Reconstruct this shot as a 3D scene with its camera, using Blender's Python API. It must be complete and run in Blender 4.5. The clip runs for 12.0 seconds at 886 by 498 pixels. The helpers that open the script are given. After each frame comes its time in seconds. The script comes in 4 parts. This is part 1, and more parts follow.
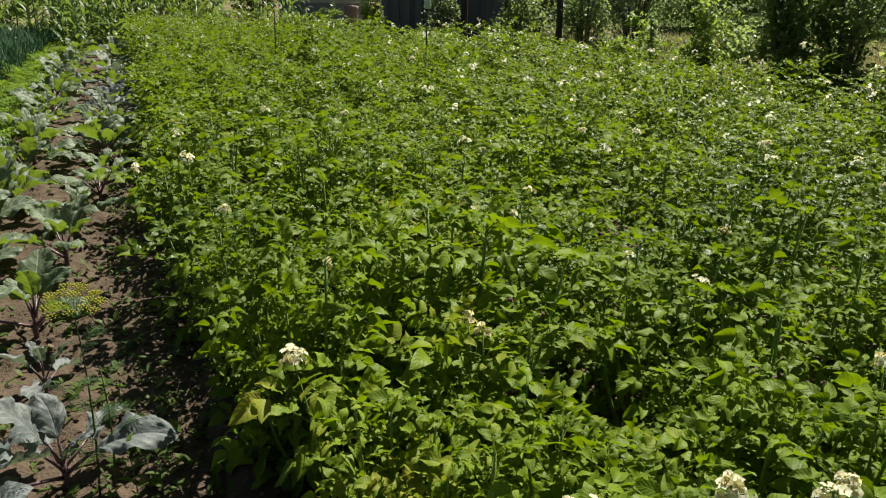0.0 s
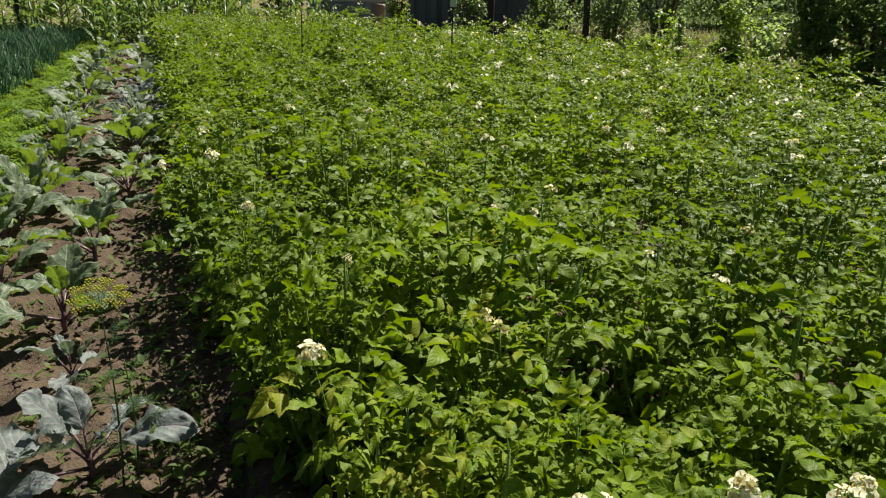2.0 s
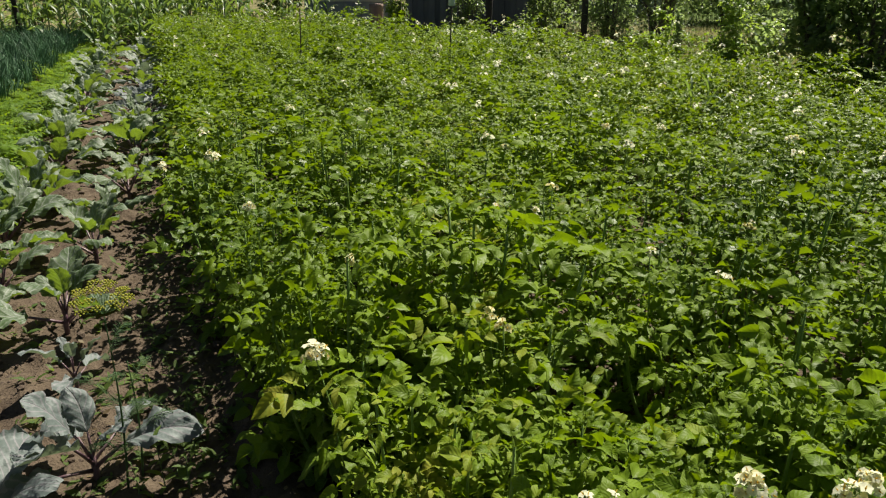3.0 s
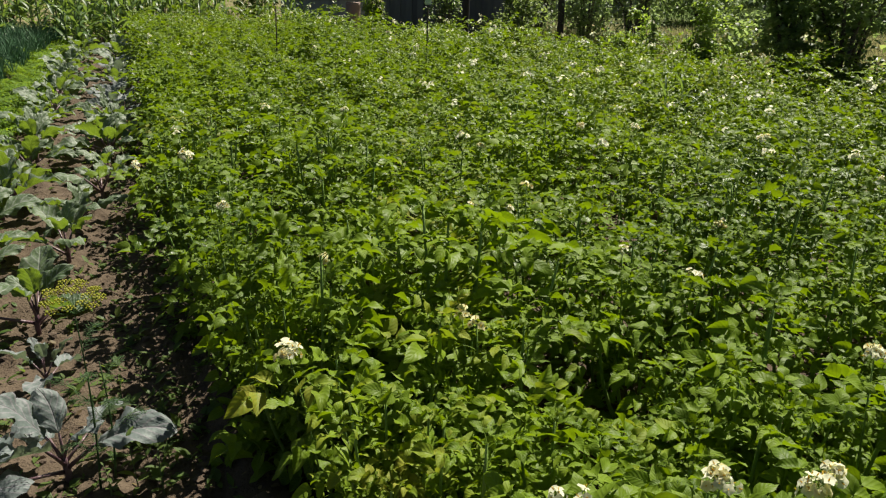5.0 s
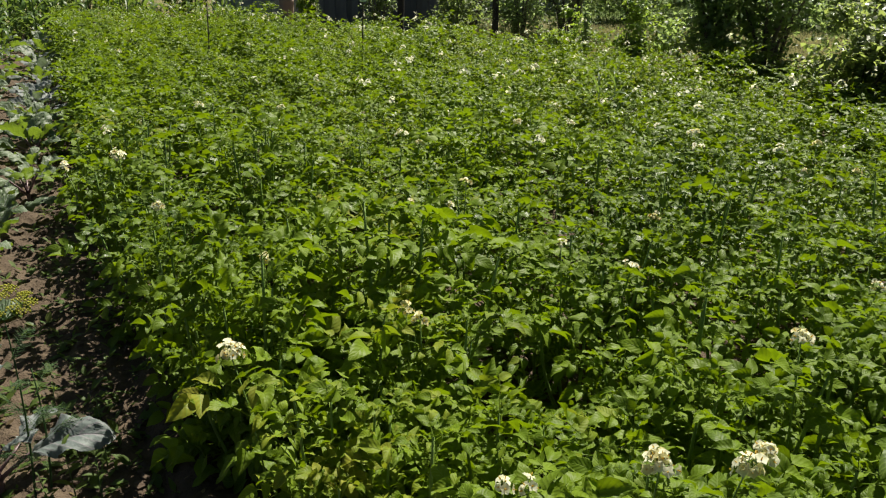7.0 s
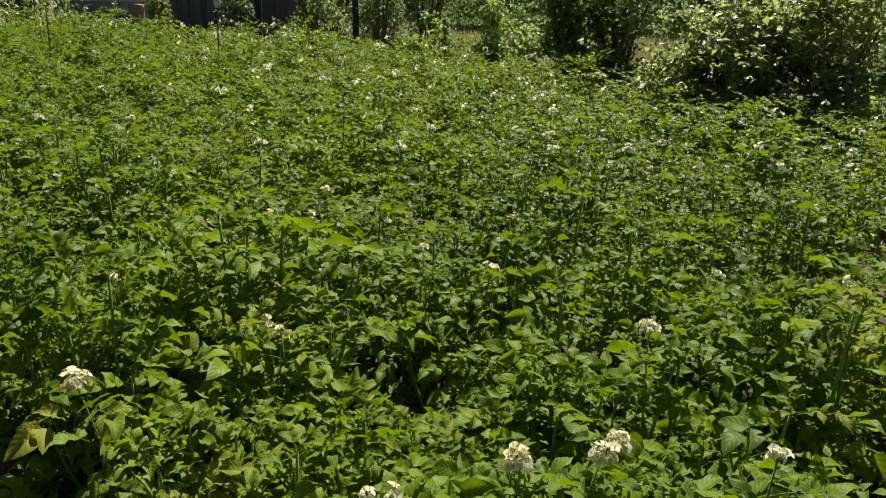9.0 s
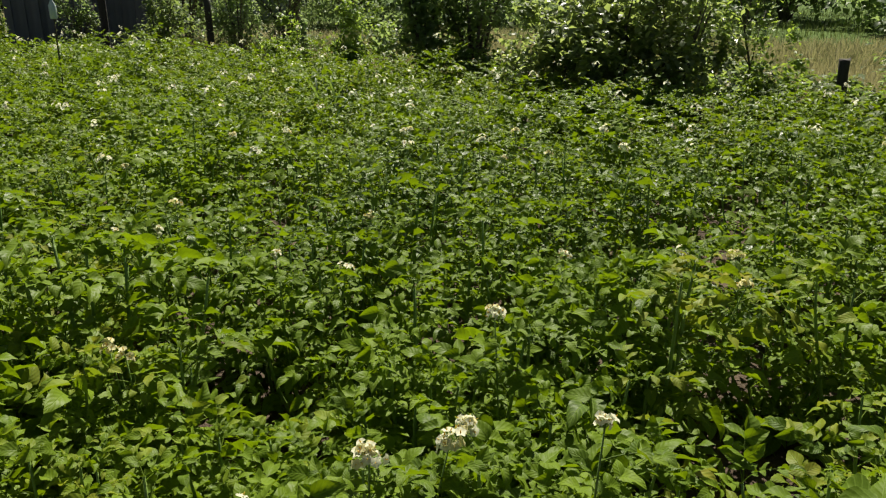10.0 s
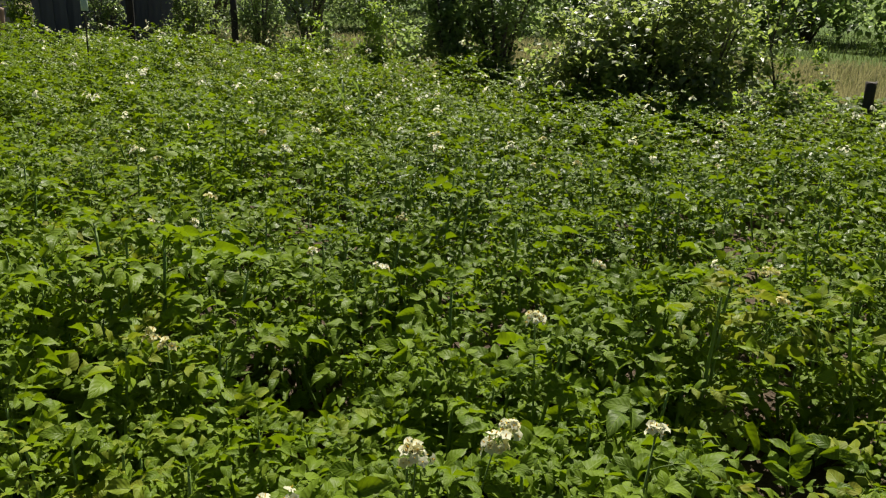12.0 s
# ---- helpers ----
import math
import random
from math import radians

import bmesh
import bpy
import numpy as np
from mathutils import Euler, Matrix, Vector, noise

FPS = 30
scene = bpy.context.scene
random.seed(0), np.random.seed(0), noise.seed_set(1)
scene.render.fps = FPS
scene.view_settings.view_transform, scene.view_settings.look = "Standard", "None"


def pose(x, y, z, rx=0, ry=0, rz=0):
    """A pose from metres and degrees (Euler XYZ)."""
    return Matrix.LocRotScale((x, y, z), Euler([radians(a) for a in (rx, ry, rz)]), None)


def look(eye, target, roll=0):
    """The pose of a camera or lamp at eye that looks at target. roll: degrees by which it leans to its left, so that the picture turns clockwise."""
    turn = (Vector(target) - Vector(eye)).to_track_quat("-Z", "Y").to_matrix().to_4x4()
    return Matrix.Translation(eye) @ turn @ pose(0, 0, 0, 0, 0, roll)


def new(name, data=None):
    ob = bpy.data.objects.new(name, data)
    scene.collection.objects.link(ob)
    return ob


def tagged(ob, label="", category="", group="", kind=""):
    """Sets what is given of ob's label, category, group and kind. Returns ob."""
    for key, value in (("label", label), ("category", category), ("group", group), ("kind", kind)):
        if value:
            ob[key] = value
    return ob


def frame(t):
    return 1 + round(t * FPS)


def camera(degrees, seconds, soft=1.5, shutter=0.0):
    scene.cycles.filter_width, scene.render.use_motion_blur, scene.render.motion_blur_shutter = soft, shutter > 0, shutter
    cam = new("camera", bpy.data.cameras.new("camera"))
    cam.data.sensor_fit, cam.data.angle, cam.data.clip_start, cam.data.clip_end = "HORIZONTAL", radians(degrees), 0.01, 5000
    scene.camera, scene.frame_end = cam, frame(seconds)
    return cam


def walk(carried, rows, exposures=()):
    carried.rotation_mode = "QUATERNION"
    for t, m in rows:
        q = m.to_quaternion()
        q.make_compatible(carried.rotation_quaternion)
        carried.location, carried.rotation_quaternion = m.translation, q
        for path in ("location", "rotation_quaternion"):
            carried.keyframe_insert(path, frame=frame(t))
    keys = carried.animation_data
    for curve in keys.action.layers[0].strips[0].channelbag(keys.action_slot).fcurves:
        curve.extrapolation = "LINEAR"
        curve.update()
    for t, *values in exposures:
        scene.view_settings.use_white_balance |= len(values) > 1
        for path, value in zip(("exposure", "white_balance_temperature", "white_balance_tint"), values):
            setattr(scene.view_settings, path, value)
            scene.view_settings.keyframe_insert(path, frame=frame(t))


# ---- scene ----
cam = camera(58.4, 12.0, soft=1.2)
PATH = [
    (0, (-0.1626, -0.2214, 1.5475), (0.6419, 1.4825, 0.8772), 1.56),
    (0.3, (-0.1686, -0.2151, 1.5446), (0.6390, 1.4868, 0.8728), 1.58),
    (0.5, (-0.1899, -0.2177, 1.5434), (0.6177, 1.4846, 0.8725), 1.87),
    (0.8, (-0.1804, -0.2229, 1.5491), (0.6217, 1.4805, 0.8747), 2.12),
    (1, (-0.1746, -0.2317, 1.5477), (0.6205, 1.4755, 0.8745), 2.11),
    (1.2, (-0.1652, -0.2394, 1.5515), (0.6151, 1.4738, 0.8763), 1.96),
    (1.5, (-0.1575, -0.2426, 1.5519), (0.6011, 1.4804, 0.8768), 1.65),
    (2, (-0.1472, -0.2413, 1.5515), (0.5964, 1.4877, 0.8751), 1.27),
    (2.5, (-0.1440, -0.2435, 1.5518), (0.5976, 1.4859, 0.8743), 1.01),
    (3, (-0.1543, -0.2379, 1.5499), (0.5895, 1.4904, 0.8718), 0.76),
    (3.5, (-0.1591, -0.2454, 1.5499), (0.6079, 1.4726, 0.8715), 1.04),
    (3.7, (-0.1613, -0.2452, 1.5487), (0.6159, 1.4685, 0.8710), 1.15),
    (5.3, (-0.1436, -0.2518, 1.5519), (0.6506, 1.4528, 0.8711), 1.11),
    (5.5, (-0.1475, -0.2445, 1.5495), (0.6475, 1.4595, 0.8682), 1.08),
    (6, (-0.1402, -0.2600, 1.5522), (0.6578, 1.4422, 0.8698), 0.99),
    (6.5, (-0.1438, -0.2660, 1.5524), (0.6704, 1.4282, 0.8691), 0.70),
    (6.8, (-0.1509, -0.2602, 1.5523), (0.6970, 1.4174, 0.8692), 1.03),
    (7, (-0.1583, -0.2589, 1.5515), (0.7710, 1.3755, 0.8694), 1.64),
    (7.1, (-0.1577, -0.2532, 1.5486), (0.8208, 1.3531, 0.8686), 2.09),
    (7.2, (-0.1554, -0.2306, 1.5466), (0.9118, 1.3274, 0.8882), 3.45),
    (8.8, (-0.1311, -0.2638, 1.5572), (1.0156, 1.2357, 0.8964), 2.28),
    (9, (-0.1244, -0.2725, 1.5559), (1.0717, 1.1886, 0.8968), 2.23),
    (9.2, (-0.1129, -0.2865, 1.5600), (1.1371, 1.1280, 0.8993), 2.03),
    (9.5, (-0.0836, -0.3083, 1.5606), (1.2373, 1.0404, 0.8999), 1.50),
    (9.8, (-0.0691, -0.3341, 1.5650), (1.3002, 0.9644, 0.9026), 0.48),
    (10, (-0.0590, -0.3541, 1.5655), (1.3464, 0.9065, 0.9054), 0.11),
    (10.2, (-0.0505, -0.3734, 1.5651), (1.3886, 0.8504, 0.9084), -0.44),
    (10.5, (-0.0517, -0.3905, 1.5679), (1.4124, 0.8080, 0.9197), -1.28),
    (10.8, (-0.0680, -0.3664, 1.5680), (1.4036, 0.8269, 0.9273), -1.46),
    (11, (-0.0878, -0.3382, 1.5623), (1.3834, 0.8564, 0.9232), -0.72),
    (11.2, (-0.0992, -0.3177, 1.5582), (1.3651, 0.8853, 0.9188), 0.41),
    (11.5, (-0.1104, -0.3071, 1.5585), (1.3303, 0.9233, 0.9177), 1.57),
    (11.8, (-0.1182, -0.3043, 1.5587), (1.2969, 0.9542, 0.9155), 2.06),
    (12, (-0.1279, -0.2957, 1.5581), (1.2670, 0.9846, 0.9135), 2.35),
]
walk(cam, [(t, look(eye, target, roll)) for t, eye, target, roll in PATH],
     exposures=((0.0, 0.89, 6800, 8), (7.0, 0.88, 6800, 8), (9.0, 0.79, 6800, 8), (12.0, 0.73, 6800, 8)))

# ---- light ----
SUN_DIR = Vector((0.58, 0.40, 1.0)).normalized()
world = bpy.data.worlds.new("sky")
scene.world = world
world.use_nodes = True
wn = world.node_tree.nodes
sky = wn.new("ShaderNodeTexSky")
sky.sky_type, sky.sun_disc = "NISHITA", False
sky.sun_elevation = math.asin(SUN_DIR.z)
sky.sun_rotation = math.atan2(SUN_DIR.x, SUN_DIR.y)
world.node_tree.links.new(sky.outputs[0], wn["Background"].inputs[0])
wn["Background"].inputs[1].default_value = 0.024
sun = new("sun", bpy.data.lights.new("sun", "SUN"))
sun.data.energy, sun.data.angle, sun.data.color = 5.0, radians(0.53), (1.0, 0.95, 0.86)
sun.matrix_basis = look((0, 0, 30), Vector((0, 0, 30)) - SUN_DIR)


# ---- node helpers ----
class Mat:
    """A small wrapper round a node material."""

    def __init__(self, name):
        self.m = bpy.data.materials.new(name)
        self.m.use_nodes = True
        self.t = self.m.node_tree
        self.t.nodes.clear()
        self.out = self.t.nodes.new("ShaderNodeOutputMaterial")

    def n(self, kind, **sockets):
        nd = self.t.nodes.new("ShaderNode" + kind)
        for key, value in sockets.items():
            self.put(nd.inputs[key.replace("_", " ")], value)
        return nd

    def put(self, socket, value):
        if isinstance(value, bpy.types.NodeSocket):
            self.t.links.new(value, socket)
        else:
            socket.default_value = value

    def math(self, op, a, b=0.0):
        nd = self.t.nodes.new("ShaderNodeMath")
        nd.operation = op
        self.put(nd.inputs[0], a)
        self.put(nd.inputs[1], b)
        return nd.outputs[0]

    def mix(self, fac, a, b, blend="MIX"):
        nd = self.t.nodes.new("ShaderNodeMix")
        nd.data_type, nd.blend_type = "RGBA", blend
        self.put(nd.inputs[0], fac)
        self.put(nd.inputs[6], a)
        self.put(nd.inputs[7], b)
        return nd.outputs[2]

    def noise(self, scale, detail=3.0, vector=None, rough=0.55):
        nd = self.n("TexNoise", Scale=scale, Detail=detail, Roughness=rough)
        if vector is not None:
            self.put(nd.inputs["Vector"], vector)
        return nd.outputs[0]

    def ramp(self, fac, lo, hi):
        nd = self.t.nodes.new("ShaderNodeMapRange")
        self.put(nd.inputs[0], fac)
        nd.inputs[1].default_value, nd.inputs[2].default_value = lo, hi
        return nd.outputs[0]

    def position(self):
        return self.n("NewGeometry").outputs["Position"]

    def object_random(self):
        return self.n("ObjectInfo").outputs["Random"]

    def island_random(self):
        return self.n("NewGeometry").outputs["Random Per Island"]

    def bump(self, height, strength=0.3, distance=0.01):
        return self.n("Bump", Height=height, Strength=strength, Distance=distance).outputs[0]

    def surface(self, shader):
        self.t.links.new(shader, self.out.inputs[0])
        return self.m


def c4(r, g, b):
    return (r, g, b, 1.0)


def leaf_material(name, dark, light, glow, rough=0.45, through_share=0.42, vein=30.0, vein_colour=None, yellowing=None, spec=0.3, patch=None, crinkle=0.0):
    """A leaf: waxy upper surface, light passing through, ribs from the leaf's own coordinates."""
    m = Mat(name)
    uv = m.n("UVMap").outputs[0]
    sep = m.n("SeparateXYZ", Vector=uv)
    u = m.math("ABSOLUTE", m.math("SUBTRACT", sep.outputs[0], 0.5))
    v = sep.outputs[1]
    side = m.math("SINE", m.math("MULTIPLY", m.math("SUBTRACT", v, m.math("MULTIPLY", u, 0.75)), vein))
    rib = m.ramp(u, 0.035, 0.0)
    relief = m.math("ADD", m.math("MULTIPLY", side, 0.16), m.math("MULTIPLY", rib, -0.9))
    fine = m.noise(70.0, 2.0, m.position())
    relief = m.math("ADD", relief, m.math("MULTIPLY", fine, 0.9))
    vary = m.math("ADD", m.math("MULTIPLY", m.island_random(), 0.55), m.math("MULTIPLY", m.object_random(), 0.45))
    big = m.noise(0.9, 2.0, m.position())
    vary = m.math("ADD", vary, m.math("MULTIPLY", m.math("SUBTRACT", big, 0.5), 1.0))
    colour = m.mix(vary, c4(*dark), c4(*light))
    glow_c = m.mix(vary, c4(*[k * 0.82 for k in glow]), c4(*[min(1, k * 1.15) for k in glow]))
    if yellowing:
        spot = m.ramp(m.math("ADD", m.noise(1.1, 3.0, m.position()), m.math("MULTIPLY", m.island_random(), 0.22)), 0.765, 0.98)
        colour = m.mix(spot, colour, c4(*yellowing))
        glow_c = m.mix(spot, glow_c, c4(*[min(1, k * 1.6) for k in yellowing]))
    if patch:
        # noise blotches blend towards the patch colour
        blotch = m.ramp(m.noise(22.0, 4.0, m.position()), 0.5, 0.75)
        colour = m.mix(blotch, colour, c4(*patch))
    if vein_colour:
        ribs = m.math("MAXIMUM", rib, m.math("MULTIPLY", m.ramp(side, 0.7, 1.0), 0.65))
        colour = m.mix(ribs, colour, c4(*vein_colour))
    if crinkle:
        relief = m.math("ADD", relief, m.math("MULTIPLY", m.noise(38.0, 3.0, m.position()), crinkle))
    nrm = m.bump(relief, 0.5 if crinkle else 0.3, 0.004)
    gloss = m.math("ADD", m.math("MULTIPLY", m.math("SUBTRACT", m.island_random(), 0.5), 0.26), rough)
    p = m.n("BsdfPrincipled", Base_Color=colour, Roughness=gloss, Normal=nrm)
    p.inputs["Specular IOR Level"].default_value = spec
    tr = m.n("BsdfTranslucent", Color=glow_c, Normal=nrm)
    mx = m.n("MixShader", Fac=through_share)
    m.put(mx.inputs[1], p.outputs[0])
    m.put(mx.inputs[2], tr.outputs[0])
    return m.surface(mx.outputs[0])


def plain_material(name, a, b, scale=20.0, rough=0.8, bump_scale=60.0, strength=0.4, distance=0.01, metal=0.0, stretch=None):
    m = Mat(name)
    vec = m.n("TexCoord").outputs["Object"]
    if stretch:
        mp = m.n("Mapping", Vector=vec)
        mp.inputs["Scale"].default_value = stretch
        vec = mp.outputs[0]
    f = m.math("ADD", m.noise(scale, 4.0, vec), m.math("MULTIPLY", m.math("SUBTRACT", m.object_random(), 0.5), 0.4))
    colour = m.mix(m.ramp(f, 0.25, 0.75), c4(*a), c4(*b))
    p = m.n("BsdfPrincipled", Base_Color=colour, Roughness=rough, Metallic=metal,
            Normal=m.bump(m.noise(bump_scale, 4.0, vec), strength, distance))
    return m.surface(p.outputs[0])


def petal_material(name, a, b):
    m = Mat(name)
    colour = m.mix(m.island_random(), c4(*a), c4(*b))
    p = m.n("BsdfPrincipled", Base_Color=colour, Roughness=0.6)
    tr = m.n("BsdfTranslucent", Color=colour)
    mx = m.n("MixShader", Fac=0.5)
    m.put(mx.inputs[1], p.outputs[0])
    m.put(mx.inputs[2], tr.outputs[0])
    return m.surface(mx.outputs[0])


def ground_material():
    m = Mat("garden_soil_and_dry_grass")
    pos = m.position()
    sep = m.n("SeparateXYZ", Vector=pos)
    x, y = sep.outputs[0], sep.outputs[1]
    n1, n2, n3 = m.noise(1.7, 5.0, pos), m.noise(14.0, 5.0, pos), m.noise(90.0, 4.0, pos)
    soil = m.mix(m.ramp(n1, 0.3, 0.7), c4(0.050, 0.035, 0.024), c4(0.093, 0.068, 0.047))
    soil = m.mix(m.ramp(n2, 0.35, 0.75), soil, c4(0.121, 0.091, 0.063))
    soil = m.mix(m.ramp(n3, 0.62, 0.8), soil, c4(0.023, 0.015, 0.011))
    grass = m.mix(m.ramp(m.noise(0.35, 5.0, pos), 0.35, 0.65), c4(0.258, 0.220, 0.114), c4(0.167, 0.160, 0.065))
    grass = m.mix(m.ramp(n2, 0.3, 0.8), grass, c4(0.152, 0.129, 0.057))
    grass = m.mix(m.ramp(m.noise(2.2, 5.0, pos), 0.45, 0.6), grass, c4(0.057, 0.065, 0.023))
    grass = m.mix(m.ramp(m.math("ADD", x, m.math("MULTIPLY", n1, 3.0)), 15.0, 20.0), grass, c4(0.068, 0.114, 0.019))
    edge = m.math("MULTIPLY", m.math("SUBTRACT", n1, 0.5), 1.2)
    shift = m.math("SUBTRACT", x, m.math("MULTIPLY", y, 0.065))
    beyond = m.math("MAXIMUM", m.ramp(m.math("ADD", shift, edge), 7.0, 7.8), m.ramp(m.math("ADD", y, edge), 18.2, 19.2))
    colour = m.mix(beyond, soil, grass)
    h = m.math("ADD", m.math("MULTIPLY", n2, 1.0), m.math("MULTIPLY", n3, 0.5))
    p = m.n("BsdfPrincipled", Base_Color=colour, Roughness=0.95, Normal=m.bump(h, 0.8, 0.03))
    p.inputs["Specular IOR Level"].default_value = 0.2
    return m.surface(p.outputs[0])


POTATO_LEAF = leaf_material("potato_leaf", (0.023, 0.056, 0.014), (0.160, 0.238, 0.014), (0.258, 0.385, 0.007),
                            rough=0.44, spec=0.135, through_share=0.30, vein=34.0, vein_colour=(0.17, 0.25, 0.04), yellowing=(0.29, 0.25, 0.04))
POTATO_STEM = plain_material("potato_stem", (0.11, 0.20, 0.035), (0.18, 0.28, 0.055), 30, 0.55)
KOHL_LEAF = leaf_material("kohlrabi_leaf", (0.046, 0.092, 0.032), (0.150, 0.200, 0.112), (0.20, 0.30, 0.022), rough=0.54, spec=0.42,
                          through_share=0.36, vein=36.0, vein_colour=(0.30, 0.33, 0.27), patch=(0.182, 0.220, 0.175), crinkle=2.0)
KOHL_PURPLE = leaf_material("red_kohlrabi_leaf", (0.087, 0.114, 0.106), (0.198, 0.236, 0.228), (0.182, 0.243, 0.122), rough=0.62, spec=0.45,
                            through_share=0.28, vein=36.0, vein_colour=(0.274, 0.251, 0.274), patch=(0.213, 0.251, 0.243), crinkle=2.0)
KOHL_STALK = plain_material("kohlrabi_stalk", (0.076, 0.034, 0.049), (0.144, 0.091, 0.099), 25, 0.45)
CARROT_LEAF = leaf_material("carrot_leaf", (0.060, 0.130, 0.010), (0.150, 0.240, 0.015), (0.340, 0.500, 0.010), rough=0.6, through_share=0.4)
ONION_LEAF = leaf_material("onion_leaf", (0.044, 0.114, 0.056), (0.097, 0.202, 0.097), (0.097, 0.246, 0.062), rough=0.38, spec=0.5, through_share=0.22)
CORN_LEAF = leaf_material("corn_leaf", (0.053, 0.114, 0.027), (0.099, 0.167, 0.046), (0.213, 0.319, 0.046), rough=0.4, through_share=0.38, vein=4.0)
CORN_STALK = plain_material("corn_stalk", (0.076, 0.129, 0.038), (0.129, 0.175, 0.061), 20, 0.5)
DILL_LEAF = leaf_material("dill_leaf", (0.046, 0.099, 0.038), (0.076, 0.144, 0.046), (0.137, 0.228, 0.046), rough=0.6, through_share=0.3)
DILL_FLOWER = petal_material("dill_flower", (0.36, 0.40, 0.045), (0.46, 0.44, 0.06))
WEED_LEAF = leaf_material("weed_leaf", (0.053, 0.106, 0.023), (0.106, 0.152, 0.030), (0.213, 0.304, 0.038), rough=0.55, yellowing=(0.274, 0.243, 0.053))
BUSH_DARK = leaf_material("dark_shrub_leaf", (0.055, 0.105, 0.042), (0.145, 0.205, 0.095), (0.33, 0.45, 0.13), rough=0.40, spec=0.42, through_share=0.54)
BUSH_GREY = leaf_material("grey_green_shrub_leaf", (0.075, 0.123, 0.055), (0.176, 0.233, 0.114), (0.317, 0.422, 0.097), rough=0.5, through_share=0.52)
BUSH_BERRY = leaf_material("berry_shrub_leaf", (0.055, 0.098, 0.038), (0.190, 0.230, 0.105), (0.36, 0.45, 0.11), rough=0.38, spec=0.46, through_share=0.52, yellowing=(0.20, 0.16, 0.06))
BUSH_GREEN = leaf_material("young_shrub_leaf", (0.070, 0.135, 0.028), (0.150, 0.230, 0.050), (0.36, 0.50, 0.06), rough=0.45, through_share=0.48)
DRY_GRASS = petal_material("dry_grass", (0.330, 0.300, 0.145), (0.265, 0.260, 0.105))
GREEN_GRASS = petal_material("green_grass", (0.068, 0.106, 0.023), (0.114, 0.137, 0.038))
LITTER = petal_material("dry_leaf", (0.243, 0.190, 0.084), (0.076, 0.049, 0.027))
PETAL = petal_material("white_petal", (0.82, 0.84, 0.70), (0.80, 0.79, 0.54))
PETAL_OLD = petal_material("wilted_petal", (0.70, 0.64, 0.28), (0.76, 0.73, 0.42))
ANTHER = petal_material("yellow_anther", (0.72, 0.56, 0.08), (0.70, 0.50, 0.07))
BARK = plain_material("bark", (0.053, 0.043, 0.033), (0.152, 0.125, 0.103), 12, 0.9, 40, 0.8, 0.02, stretch=(1, 1, 0.2))
DARK_WOOD = plain_material("weathered_dark_wood", (0.016, 0.014, 0.012), (0.044, 0.038, 0.033), 14, 0.85, 50, 0.6, 0.01, stretch=(1, 1, 0.12))
FENCE_WOOD = plain_material("dark_weathered_boards", (0.085, 0.090, 0.090), (0.160, 0.165, 0.165), 9, 0.85, 40, 0.5, 0.008, stretch=(1, 1, 0.1))
STICK = plain_material("stick", (0.044, 0.035, 0.022), (0.088, 0.075, 0.044), 20, 0.8)
SHED_WALL = plain_material("grey_blue_boards", (0.205, 0.236, 0.274), (0.289, 0.319, 0.357), 6, 0.8, 30, 0.3)
SHED_TRIM = plain_material("pale_trim", (0.418, 0.426, 0.426), (0.517, 0.517, 0.502), 8, 0.7)
SHED_ROOF = plain_material("slate_roof", (0.152, 0.152, 0.160), (0.243, 0.243, 0.251), 5, 0.85)
CLAY = plain_material("pinkish_clay", (0.319, 0.228, 0.198), (0.395, 0.296, 0.258), 9, 0.85)
PALE_PLASTIC = plain_material("pale_blue_plastic", (0.484, 0.581, 0.581), (0.581, 0.660, 0.651), 9, 0.35)
GLASS_DARK = plain_material("window_glass", (0.018, 0.022, 0.026), (0.031, 0.035, 0.040), 2, 0.08, 2, 0.02)
GROUND = ground_material()
SOIL_CLOD = plain_material("soil_clod", (0.065, 0.044, 0.030), (0.125, 0.091, 0.063), 30, 0.95, 80, 0.7)


# ---- mesh helpers ----
class Soup:
    """Collects vertices, faces, leaf coordinates and material slots, and makes one mesh of them."""

    def __init__(self):
        self.v, self.f, self.uv, self.mi, self.count = [], [], [], [], 0

    def add(self, verts, faces, uv=None, slot=0, m=None):
        verts = np.asarray(verts, float)
        if m is not None:
            a = np.array(m)
            verts = verts @ a[:3, :3].T + a[:3, 3]
        k = self.count
        self.v.append(verts)
        self.f.extend([tuple(i + k for i in f) for f in faces])
        self.uv.append(np.full((len(verts), 2), 0.3) if uv is None else np.asarray(uv, float))
        self.mi.extend([slot] * len(faces))
        self.count += len(verts)
        return self

    def join(self, other, m=None):
        verts = np.concatenate(other.v)
        k = self.count
        if m is not None:
            a = np.array(m)
            verts = verts @ a[:3, :3].T + a[:3, 3]
        self.v.append(verts)
        self.f.extend([tuple(i + k for i in f) for f in other.f])
        self.uv.extend(other.uv)
        self.mi.extend(other.mi)
        self.count += len(verts)
        return self

    def mesh(self, name, mats, smooth=True):
        me = bpy.data.meshes.new(name)
        verts = np.concatenate(self.v)
        me.from_pydata(verts.tolist(), [], self.f)
        layer = me.uv_layers.new(name="UVMap")
        loops = np.empty(len(me.loops), np.int32)
        me.loops.foreach_get("vertex_index", loops)
        layer.data.foreach_set("uv", np.concatenate(self.uv)[loops].ravel().astype(np.float32))
        for m in mats:
            me.materials.append(m)
        me.polygons.foreach_set("material_index", np.array(self.mi, np.int32))
        me.polygons.foreach_set("use_smooth", np.full(len(self.f), smooth))
        me.update()
        return me


def part(name, mesh, parent, label="", m=None):
    ob = new(name, mesh)
    ob.parent = parent
    if m is not None:
        ob.matrix_basis = m
    return tagged(ob, label)


